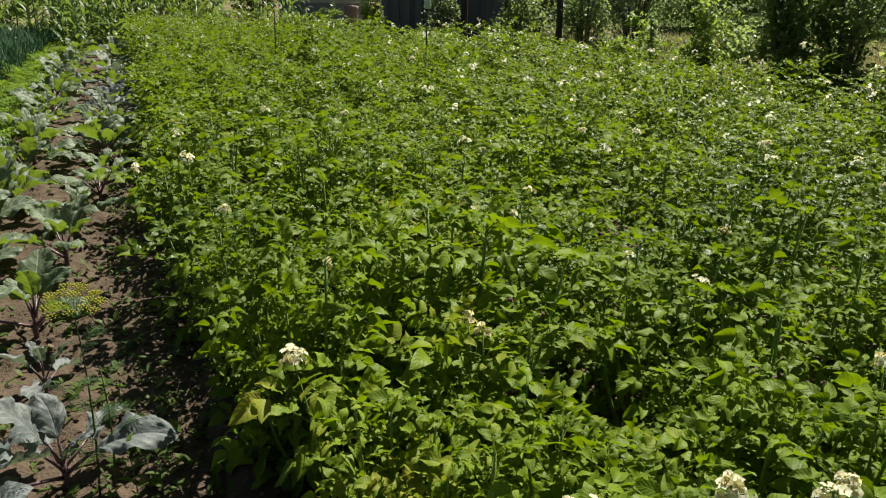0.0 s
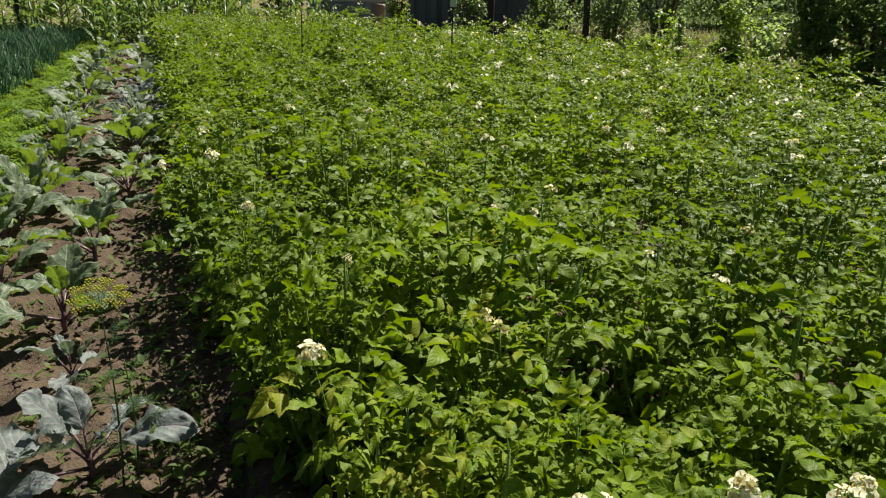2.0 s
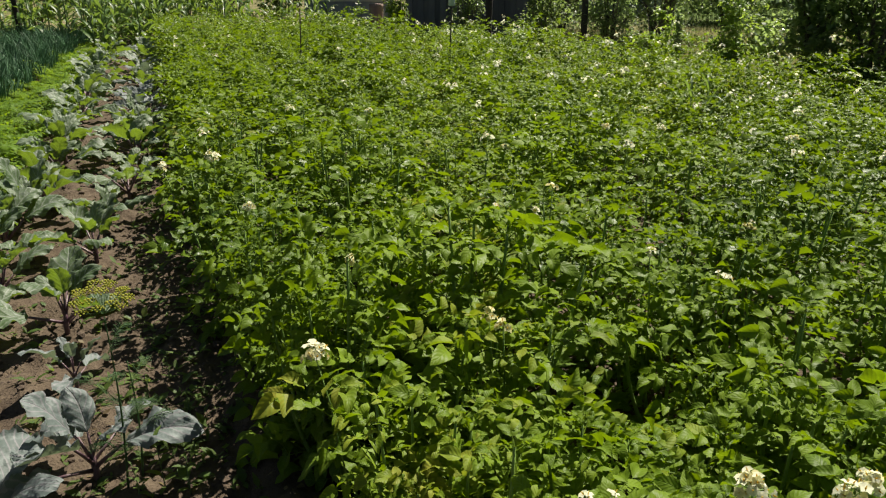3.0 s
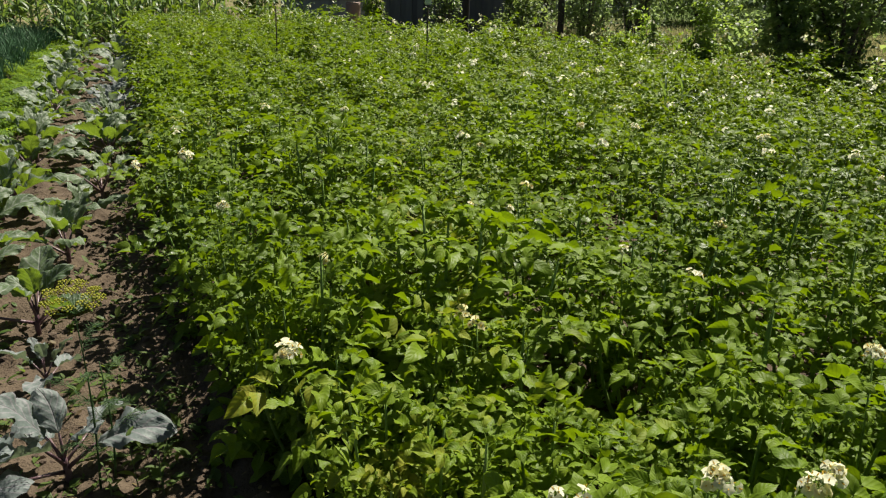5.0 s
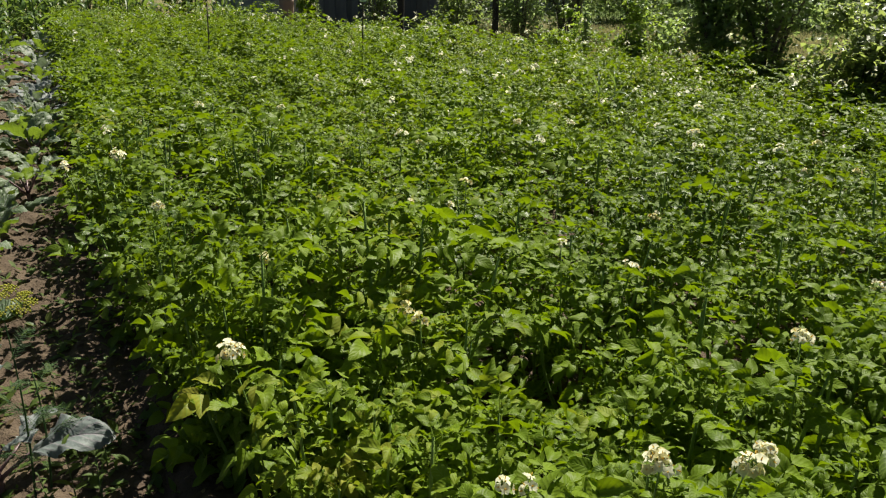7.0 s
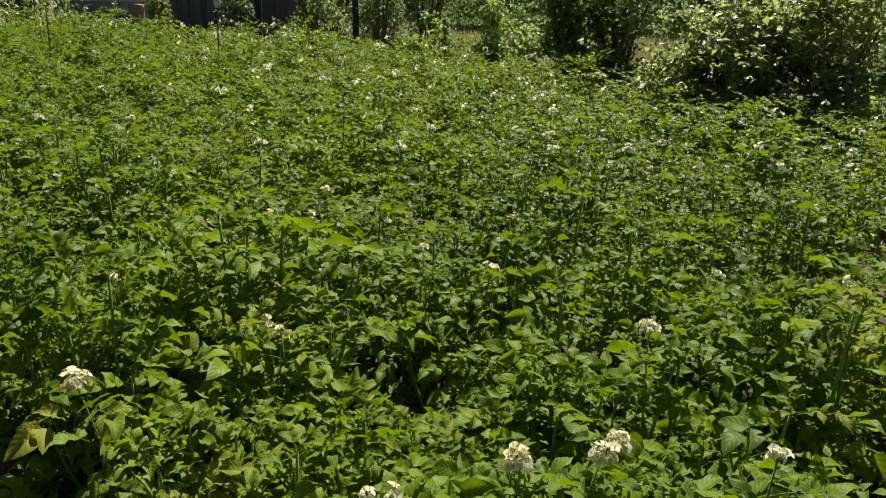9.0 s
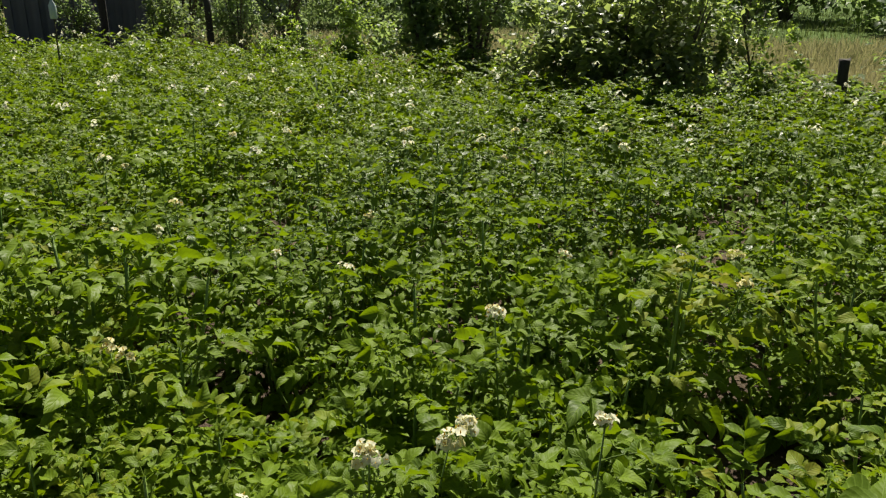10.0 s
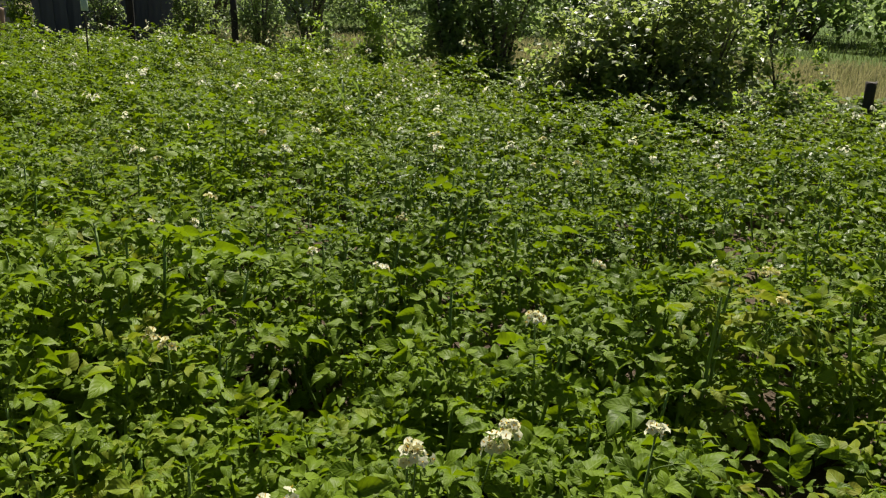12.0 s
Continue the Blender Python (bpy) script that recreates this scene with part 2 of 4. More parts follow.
def tube(points, radii, sides=5, cap=True):
    """A tapered tube along points."""
    pts = [Vector(p) for p in points]
    verts, faces = [], []
    for i, p in enumerate(pts):
        d = (pts[min(i + 1, len(pts) - 1)] - pts[max(i - 1, 0)]).normalized()
        a = d.cross(Vector((0.31, 0.83, 0.2)) if abs(d.z) > 0.5 else Vector((0, 0, 1))).normalized()
        b = d.cross(a)
        for s in range(sides):
            w = 2 * math.pi * s / sides
            verts.append(p + radii[i] * (math.cos(w) * a + math.sin(w) * b))
    for i in range(len(pts) - 1):
        for s in range(sides):
            t = (s + 1) % sides
            faces.append((i * sides + s, i * sides + t, (i + 1) * sides + t, (i + 1) * sides + s))
    if cap:
        faces.append(tuple(reversed(range(sides))))
        faces.append(tuple(range((len(pts) - 1) * sides, len(pts) * sides)))
    return np.array(verts), faces


def blade(length, width, rows, fold=0.2, droop=0.6, wave=0.0, rng=None, base=0.12, belly=0.8, cols=1):
    """A leaf blade along +y from the origin: rows along it, cols on each side of the rib; it droops by that many radians."""
    verts, uv, faces = [(0, 0, 0)], [(0.5, 0)], []
    y = z = 0.0
    across = 2 * cols + 1
    last = 0.0
    for r in range(1, rows + 1):
        v = r / (rows + 1)
        a = -droop * v * v
        y += (v - last) * length * math.cos(a)
        z += (v - last) * length * math.sin(a)
        last = v
        half = width / 2 * (base + (1 - base) * math.sin(math.pi * v ** belly) ** 0.8)
        for c in range(-cols, cols + 1):
            u = c / cols
            lift = fold * abs(u) * half
            if rng is not None and c:
                lift += wave * rng.uniform(-1, 1) * half
            k = 1.0 + (0.0 if rng is None or abs(u) < 1 else rng.uniform(-0.14, 0.14))
            verts.append((u * half * k, y + (0 if rng is None else rng.uniform(-0.02, 0.02) * length * abs(u)), z + lift))
            uv.append((0.5 + 0.5 * u, v))
    a = -droop
    verts.append((0, y + (1 - last) * length * math.cos(a), z + (1 - last) * length * math.sin(a)))
    uv.append((0.5, 1))
    for c in range(across - 1):
        faces.append((0, 2 + c, 1 + c))
    for r in range(rows - 1):
        o = 1 + r * across
        for c in range(across - 1):
            faces.append((o + c, o + c + 1, o + across + c + 1, o + across + c))
    o = 1 + (rows - 1) * across
    end = len(verts) - 1
    for c in range(across - 1):
        faces.append((o + c, o + c + 1, end))
    return np.array(verts), faces, np.array(uv)


def turn(x=0.0, y=0.0, z=0.0):
    return Euler((x, y, z)).to_matrix().to_4x4()


def hill(x, y):
    """The soil's height: shallow ridges along the beds and clods; flat grass farther off."""
    s = x - 0.065 * y
    near = 1.0 if -3.2 < s < 7.4 and y < 18.5 else 0.0
    z = 0.012 * noise.noise((x * 0.6, y * 0.6, 3.0))
    if near:
        z += 0.035 * noise.noise((x * 4.5, y * 4.5, 0.0)) + 0.028 * noise.noise((x * 12, y * 12, 5.0)) + 0.016 * noise.noise((x * 27, y * 27, 9.0))
        if s > 0.0:
            z += 0.05 * math.cos((s - 0.12) * 2 * math.pi / 0.62)
    else:
        z += 0.10 * noise.noise((x * 0.15, y * 0.15, 1.0)) - 0.03
    return z


# ---- ground ----
def build_ground():
    def steps(lo, a, b, hi, fine):
        inner = list(np.arange(a, b, fine))
        left, right, s = [], [], fine
        p = a
        while p > lo:
            s *= 1.35
            p -= s
            left.append(max(p, lo))
        p, s = inner[-1], fine
        while p < hi:
            s *= 1.28
            p += s
            right.append(min(p, hi))
        return left[::-1] + inner + right

    xs, ys = steps(-700, -1.5, 0.7, 700, 0.03), steps(-700, 1.0, 7.0, 700, 0.035)
    verts = [(x, y, hill(x, y)) for y in ys for x in xs]
    w = len(xs)
    faces = [(j * w + i, j * w + i + 1, (j + 1) * w + i + 1, (j + 1) * w + i) for j in range(len(ys) - 1) for i in range(w - 1)]
    ob = new("ground", Soup().add(verts, faces).mesh("ground", [GROUND]))
    tagged(ob, "brown garden soil giving way to dry grass", "ground", kind="structure")

    rng = np.random.RandomState(5)
    clods = Soup()
    for i in range(2600):
        y = 1.2 + 9.0 * rng.rand() ** 1.6
        x = 0.065 * y + rng.uniform(-1.2, 0.12)
        r = 0.004 + 0.018 * rng.rand() ** 3
        bm_v = []
        for a in range(2):
            for s in range(5):
                w_ = 2 * math.pi * (s + a * 0.5) / 5
                k = r * rng.uniform(0.7, 1.25)
                bm_v.append((k * math.cos(w_), k * math.sin(w_), r * (-0.3 + 0.75 * a) * rng.uniform(0.7, 1.2)))
        bm_v.append((0, 0, r * 0.8))
        f = [(s, (s + 1) % 5, 5 + s) for s in range(5)] + [(5 + s, (s + 1) % 5, 5 + (s + 1) % 5) for s in range(5)] + [(5 + s, 5 + (s + 1) % 5, 10) for s in range(5)]
        clods.add(bm_v, f, m=pose(x, y, hill(x, y) + r * 0.2))
    tagged(new("soil_clods", clods.mesh("soil_clods", [SOIL_CLOD], smooth=False)), "crumbly brown clods of dry soil", "soil", kind="stuff")


build_ground()


# ---- potatoes ----
def leaflet_blade(rng, size, width, rows, cols):
    """An ovate, pointed leaflet along +y: arched from base to tip, its halves raised from the rib and curled under at the rim."""
    arch, fold, curl = rng.uniform(0.1, 1.5), rng.uniform(0.2, 1.15), rng.uniform(0.0, 0.6)
    phase, swing, ripple = rng.uniform(0, 6.28), rng.uniform(-0.12, 0.12), rng.uniform(0.03, 0.09)
    verts, uv, faces = [(0, 0, 0)], [(0.5, 0)], []
    y = z = last = 0.0
    for r in range(1, rows + 2):
        v = r / (rows + 1)
        a = arch * (0.35 - 0.9 * (v + last) / 2)
        y += (v - last) * size * math.cos(a)
        z += (v - last) * size * math.sin(a)
        last = v
        bend = swing * v * v * size
        if r == rows + 1:
            verts.append((bend, y, z))
            uv.append((0.5, 1))
            break
        half = width / 2 * math.sin(math.pi * v ** 0.68) ** 0.8 * (1.0 - 0.16 * v ** 3)
        for c in range(-cols, cols + 1):
            u = c / cols
            lift = (fold * abs(u) - curl * u * u) * half + ripple * size * u * u * math.sin(8.5 * v + phase + 1.7 * (u > 0))
            verts.append((bend + u * half, y - 0.10 * size * u * u * (1 - v), z + lift))
            uv.append((0.5 + 0.5 * u, v))
    across = 2 * cols + 1
    for c in range(across - 1):
        faces.append((0, 2 + c, 1 + c))
    for r in range(rows - 1):
        o = 1 + r * across
        for c in range(across - 1):
            faces.append((o + c, o + c + 1, o + across + c + 1, o + across + c))
    o, end = 1 + (rows - 1) * across, len(verts) - 1
    for c in range(across - 1):
        faces.append((o + c, o + c + 1, end))
    return np.array(verts), faces, np.array(uv)


def potato_leaf(rng, level):
    """A compound leaf along +y: a drooping rachis, pairs of leaflets and an end leaflet. level 0 is the finest."""
    rows, cols = ((5, 2), (3, 1), (2, 1))[level]
    s = Soup()
    length = rng.uniform(0.15, 0.22)
    lift, bend = rng.uniform(0.25, 0.6), rng.uniform(0.6, 1.3)
    pts, dirs, p = [], [], np.zeros(3)
    n = 7
    side = rng.uniform(-0.25, 0.25)
    lean = rng.uniform(-0.45, 0.45)
    for i in range(n):
        t = i / (n - 1)
        a = lift - bend * t
        d = np.array([math.sin(side * t) * math.cos(a), math.cos(side * t) * math.cos(a), math.sin(a)])
        pts.append(p.copy())
        dirs.append(a)
        p = p + d * length / (n - 1)
    if level == 0:
        v, f = tube(pts, [0.0026 - 0.0003 * i for i in range(n)], 3, False)
        s.add(v, f)
    elif level == 1:
        v, f = tube([pts[0], pts[3], pts[6]], [0.0026, 0.002, 0.0012], 3, False)
        s.add(v, f)

    def leaflet(at, yaw, pitch, size):
        v, f, uv = leaflet_blade(rng, size, size * rng.uniform(0.52, 0.68), rows, cols)
        s.add(v, f, uv, m=Matrix.Translation(at) @ turn(0, 0, yaw) @ turn(pitch, 0, 0) @ turn(0, lean + rng.uniform(-0.5, 0.5), 0))

    size = rng.uniform(0.064, 0.092) * (1.0, 0.90, 0.98)[level]
    leaflet(pts[6], -side + rng.uniform(-0.2, 0.2), dirs[6] + 0.3, size)
    for i, k in ((5, 0.86), (3, 0.78), (2, 0.56)):
        for sgn in (-1, 1):
            leaflet(pts[i], sgn * rng.uniform(0.85, 1.25), dirs[i] * 0.5 + rng.uniform(-0.45, 0.5), size * k * rng.uniform(0.85, 1.1))
    if level == 0:
        for sgn in (-1, 1):
            leaflet(pts[4], sgn * rng.uniform(0.9, 1.4), rng.uniform(-0.2, 0.3), size * rng.uniform(0.2, 0.3))
    return s


def potato_layout(rng, height=0.62):
    """Stems as lists of points, and the pose, size and kind of each leaf: most leaves spread in a tuft at a shoot's top."""
    stems, leaves = [], []
    count = rng.randint(5, 8)
    spin = rng.uniform(0, 6.28)
    for k in range(count):
        az = spin + 2 * math.pi * k / count + rng.uniform(-0.4, 0.4)
        lean = rng.uniform(0.05, 0.44)
        length = height * rng.uniform(0.52, 1.12) / math.cos(lean * 0.6)
        pts, p = [], Vector((0.05 * math.cos(az), 0.05 * math.sin(az), -0.03))
        n = 7
        for i in range(n):
            t = i / (n - 1)
            a = lean * (1.3 - 1.0 * t) + 0.06 * math.sin(5 * t + k)
            pts.append(p.copy())
            p = p + Vector((math.sin(a) * math.cos(az), math.sin(a) * math.sin(az), math.cos(a))) * (length / (n - 1))
        stems.append(pts)
        golden = rng.uniform(0, 6.28)
        many = 8
        for j in range(many):
            t = 0.20 + 0.78 * (j / (many - 1)) ** 0.50
            x = t * (n - 1)
            i = min(int(x), n - 2)
            at = pts[i].lerp(pts[i + 1], x - i)
            golden += 2.4 + rng.uniform(-0.3, 0.3)
            pitch = -0.35 + 0.68 * t + rng.uniform(-0.15, 0.2)
            scale = (1.26 - 0.44 * t) * rng.uniform(0.82, 1.1)
            m = Matrix.Translation(at) @ turn(0, 0, golden) @ turn(pitch, 0, rng.uniform(-0.2, 0.2)) @ turn(0, rng.uniform(-0.3, 0.3), 0) @ Matrix.Scale(scale, 4)
            leaves.append((m, rng.randint(0, 10 ** 6)))
        for j in range(2):
            at = pts[0].lerp(pts[2], rng.uniform(0.35, 1.0))
            m = Matrix.Translation(at) @ turn(0, 0, golden + 1.1 + 2.6 * j) @ turn(rng.uniform(-0.1, 0.35), 0, 0) @ turn(0, rng.uniform(-0.3, 0.3), 0) @ Matrix.Scale(rng.uniform(0.88, 1.08), 4)
            leaves.append((m, rng.randint(0, 10 ** 6)))
        for j in range(3):
            m = Matrix.Translation(pts[-1]) @ turn(0, 0, golden + 2.1 * j) @ turn(rng.uniform(0.1, 0.7), 0, 0) @ Matrix.Scale(rng.uniform(0.42, 0.65), 4)
            leaves.append((m, rng.randint(0, 10 ** 6)))
    return stems, leaves


rng = np.random.RandomState(11)
LEAF_FINE = [potato_leaf(rng, 0) for i in range(16)]
LEAF_MID = [potato_leaf(rng, 1) for i in range(10)]
LEAF_FAR = [potato_leaf(rng, 2) for i in range(8)]
LEAF_FINE_MESH = [s.mesh("leaf", [POTATO_LEAF]) for s in LEAF_FINE]


def stem_mesh(pts, sides=6):
    n = len(pts)
    v, f = tube(pts, [0.0085 - 0.0050 * i / (n - 1) for i in range(n)], sides)
    return Soup().add(v, f).mesh("stem", [POTATO_STEM])


def foliage(leaves, kinds):
    s = Soup()
    for m, k in leaves:
        s.join(kinds[k % len(kinds)], m)
    return s


GAPS = ((1.65, 1.80, 0.17), (1.90, 0.36, 0.18), (2.47, 0.02, 0.15), (4.85, 1.55, 0.38), (2.80, 1.02, 0.16),
        (5.70, 3.96, 0.30), (2.45, 1.92, 0.12))
PLANTS = []
rng = np.random.RandomState(23)
for row in range(13):
    y = -0.75 + 0.15 * (row % 2)
    while y < 15.4:
        x = 0.15 + 0.60 * row + 0.065 * y + rng.uniform(-0.07, 0.07)
        py = y + rng.uniform(-0.07, 0.07)
        if row == 0 and py < 3.6:
            x += 0.04 + 0.12 * min(1.0, max(0.0, (2.3 - py) / 0.4))
        y += 0.30
        limit = 7.6 if py < 2.6 else (6.75 if py < 4.4 else min(7.35, 6.6 - 0.47 * (py - 9.4)))
        if x > limit or py < 0.16 * x - 0.9 or (row == 0 and py < 1.75) or (row == 1 and py < 0.9):
            continue
        if any((x - a) ** 2 + (py - b) ** 2 < r * r for a, b, r in GAPS):
            continue
        PLANTS.append((x, py, rng.uniform(0, 6.28), rng.uniform(0.76, 1.14) * (1.0 + 0.20 * noise.noise((x * 1.3, py * 1.3, 7.0)))))

PLANTS += [
    (0.64, 1.00, 1.0, 0.92), (0.52, 1.44, 2.0, 0.95), (1.12, 1.02, 2.6, 1.00), (0.92, 0.78, 4.4, 0.95), (1.42, 0.92, 0.3, 1.00),
    (0.42, 1.12, 2.2, 0.86), (0.50, 1.67, 5.2, 0.88), (0.48, 1.30, 0.9, 0.88), (0.44, 1.95, 0.3, 0.95), (0.40, 2.42, 1.9, 0.90),
    (0.45, 2.85, 3.9, 0.90), (1.15, 0.40, 0.5, 1.03), (2.20, 0.75, 4.0, 0.92), (1.45, 1.22, 3.0, 0.90), (0.63, 2.05, 5.0, 0.88),
]
POTATO_LABEL = "bushy green potato plant growing in the bed"
NEAR_PLANTS = []


def build_potatoes():
    rng = np.random.RandomState(31)
    mids = []
    for k in range(9):
        stems, leaves = potato_layout(rng)
        green = foliage(leaves, LEAF_MID).mesh("foliage", [POTATO_LEAF])
        mids.append(([stem_mesh(p, 4) for p in stems], green))
    fars = []
    for k in range(6):
        stems, leaves = potato_layout(rng)
        fars.append(foliage(leaves, LEAF_FAR))
    far = Soup()
    near_layouts = [potato_layout(rng) for k in range(14)]
    near_stems = [[stem_mesh(p) for p in stems] for stems, _ in near_layouts]
    for n, (x, y, spin, size) in enumerate(PLANTS):
        d = math.hypot(x, y)
        m = Matrix.Translation((x, y, hill(x, y))) @ turn(0, 0, spin) @ Matrix.Scale(size, 4)
        if x - 0.065 * y < 0.55 and y < 2.7:
            m = m @ Matrix.Diagonal((0.92, 0.92, 1.12, 1.0))
        if d > 4.9:
            far.join(fars[n % len(fars)], m)
            continue
        plant = new("potato_plant")
        plant.empty_display_size = 0.1
        plant.matrix_basis = m
        tagged(plant, POTATO_LABEL, "potato plant", "potato plants in the bed")
        NEAR_PLANTS.append(plant)
        if d < 2.65:
            k = n % len(near_layouts)
            for me in near_stems[k]:
                part("stem", me, plant)
            big = Matrix.Scale(1.0 + 0.14 * noise.noise((x * 1.3, y * 1.3, 3.0)), 4)
            for lm, pick in near_layouts[k][1]:
                part("leaf", LEAF_FINE_MESH[(pick + n) % len(LEAF_FINE_MESH)], plant, m=lm @ big)
        else:
            stems, green = mids[n % len(mids)]
            for me in stems:
                part("stem", me, plant)
            part("foliage", green, plant)
    tagged(new("potato_plants", far.mesh("potato_plants", [POTATO_LEAF])), "dense rows of green potato plants farther off", "potato plants", kind="stuff")


build_potatoes()


# ---- potato flowers ----
def flower(rng):
    """An open five-lobed flower facing +z, with a yellow cone of anthers."""
    s = Soup()
    r = rng.uniform(0.0105, 0.0135)
    cup = rng.uniform(0.1, 0.5)
    verts, faces = [(0, 0, 0)], []
    for k in range(10):
        a = math.pi * k / 5
        rr = r if k % 2 == 0 else r * 0.74
        verts.append((rr * math.cos(a), rr * math.sin(a), cup * rr + (0.0025 if k % 2 else -0.001)))
    for k in range(10):
        faces.append((0, 1 + k, 1 + (k + 1) % 10))
    s.add(verts, faces, slot=0)
    v, f = tube([(0, 0, 0), (0, 0, 0.004), (0, 0, 0.009)], [0.0013, 0.0014, 0.0005], 5)
    s.add(v, f, slot=1)
    return s


rng = np.random.RandomState(41)
FLOWERS = [flower(rng) for i in range(6)]
FLOWER_FRESH = [s.mesh("flower", [PETAL, ANTHER]) for s in FLOWERS]
FLOWER_OLD = [s.mesh("flower", [PETAL_OLD, ANTHER]) for s in FLOWERS]


def cluster_layout(rng, count, spread):
    """Poses of the flowers round the end of the stalk, in two or three loose bunches."""
    out = []
    bunches = [Vector((rng.uniform(-0.5, 0.5), rng.uniform(-0.5, 0.5), rng.uniform(-0.5, 0.3))) * spread for k in range(3)]
    for i in range(count):
        z = 1 - 1.25 * (i + 0.5) / count
        a = 2.4 * i + rng.uniform(-0.4, 0.4)
        r = math.sqrt(max(0, 1 - z * z))
        d = Vector((r * math.cos(a), r * math.sin(a), z)).normalized()
        at = d * spread * rng.uniform(0.45, 1.0) + bunches[i % 3]
        out.append((at, (d + Vector((rng.uniform(-0.6, 0.6), rng.uniform(-0.6, 0.6), 0.3))).normalized()))
    return out


def flower_cluster(plant, place, rng, old=0.15, count=9, spread=0.03, leafy=False):
    """A head of flowers on a stalk that rises from a plant to that place."""
    inv = plant.matrix_basis.inverted()
    top = Vector(place)
    foot = Vector((plant.location.x, plant.location.y, 0.30))
    foot = foot.lerp(Vector((top.x, top.y, 0.30)), 0.75)
    pts = [inv @ foot, inv @ (foot.lerp(top, 0.55) + Vector((0, 0, 0.03))), inv @ (top - Vector((0, 0, 0.012)))]
    v, f = tube(pts, [0.003, 0.0026, 0.002], 5)
    s = Soup().add(v, f)
    lay = cluster_layout(rng, int(count * 2.0), spread)
    for at, d in lay:
        v, f = tube([pts[2], inv @ (top + at * 0.97)], [0.0011, 0.0009], 3, False)
        s.add(v, f)
    if leafy:
        for k in range(5):
            m = Matrix.Translation(foot.lerp(top, 0.55 + 0.07 * k)) @ turn(0, 0, 2.4 * k + rng.uniform(0, 1)) @ turn(rng.uniform(-0.1, 0.3), rng.uniform(-0.3, 0.3), 0) @ Matrix.Scale(rng.uniform(0.7, 0.95), 4)
            part("leaf", LEAF_FINE_MESH[rng.randint(0, len(LEAF_FINE_MESH))], plant, m=inv @ m)
    head = part("flower_stalk", s.mesh("flower_stalk", [POTATO_STEM]), plant, "head of white flowers on a thin stalk")
    for at, d in lay:
        kinds = FLOWER_OLD if rng.rand() < old else FLOWER_FRESH
        part("flower", kinds[rng.randint(0, 6)], head,
             m=inv @ Matrix.Translation(top + at) @ d.to_track_quat("Z", "Y").to_matrix().to_4x4() @ Matrix.Scale(rng.uniform(0.85, 1.15), 4))


def nearest_plant(x, y):
    return min(NEAR_PLANTS, key=lambda p: (p.location.x - x) ** 2 + (p.location.y - y) ** 2)


HEADS = ((0.262, 3.310, 0.735, 0.1, 11), (1.305, 2.264, 0.668, 0.3, 9), (0.239, 1.433, 0.664, 0.15, 12), (2.560, 3.658, 0.657, 0.2, 9),
         (2.780, 3.417, 0.666, 0.2, 9), (0.811, 0.614, 0.698, 0.45, 11), (3.573, 3.192, 0.598, 0.4, 9), (1.423, 0.796, 0.737, 0.2, 8),
         (2.020, 1.917, 0.619, 0.85, 10), (1.401, 1.695, 0.681, 0.1, 4), (2.147, 1.059, 0.632, 0.2, 6), (2.263, 0.688, 0.709, 0.2, 6),
         (1.050, 0.252, 0.805, 0.1, 4), (1.051, 0.577, 0.670, 0.3, 9), (0.971, 0.553, 0.672, 0.4, 10), (1.503, 2.484, 0.684, 0.3, 4),
         (3.878, 2.574, 0.637, 0.9, 6), (3.524, 2.088, 0.621, 0.6, 6), (4.739, 4.308, 0.633, 0.2, 7), (2.506, 0.602, 0.650, 0.9, 6))


HEADS += ((0.310, 2.764, 0.65, 0.2, 5), (1.749, 3.376, 0.65, 0.3, 6), (0.735, 1.506, 0.65, 0.9, 4), (0.747, 1.445, 0.65, 0.9, 3),
          (0.507, 2.051, 0.65, 0.8, 4), (1.415, 4.666, 0.65, 0.2, 6), (1.206, 2.412, 0.65, 0.6, 5), (0.557, 0.747, 0.65, 0.0, 3),
          (0.598, 0.722, 0.65, 0.0, 3), (2.260, 0.469, 0.65, 0.9, 5), (3.179, 2.122, 0.65, 0.9, 4), (3.330, 3.009, 0.65, 0.4, 6),
          (0.066, 3.642, 0.62, 0.2, 5), (1.536, 1.504, 0.65, 0.5, 3))


def build_flowers():
    rng = np.random.RandomState(43)
    for x, y, z, old, count in HEADS:
        flower_cluster(nearest_plant(x, y), (x, y, z + 0.003), rng, old, count, 0.014 + 0.0011 * count, True)
    for p in NEAR_PLANTS:
        d = p.location.length
        if d > 3.6 and rng.rand() < 0.30:
            flower_cluster(p, (p.location.x + rng.uniform(-0.15, 0.15), p.location.y + rng.uniform(-0.15, 0.15), rng.uniform(0.66, 0.76)),
                           rng, 0.25, rng.randint(4, 9), 0.03)
    far = Soup()
    for x, y, spin, size in PLANTS:
        if math.hypot(x, y) > 4.9 and rng.rand() < (0.10 if x - 0.065 * y < 1.5 else 0.50):
            top = Vector((x + rng.uniform(-0.2, 0.2), y + rng.uniform(-0.2, 0.2), 0.70 * size + rng.uniform(0.0, 0.08)))
            for at, d in cluster_layout(rng, rng.randint(4, 9), 0.035):
                far.join(FLOWERS[rng.randint(0, 6)], Matrix.Translation(top + at) @ d.to_track_quat("Z", "Y").to_matrix().to_4x4() @ Matrix.Scale(1.15, 4))
    tagged(new("potato_flowers", far.mesh("potato_flowers", [PETAL, ANTHER])), "scattered white potato flowers over the far rows", "flowers", kind="stuff")


build_flowers()


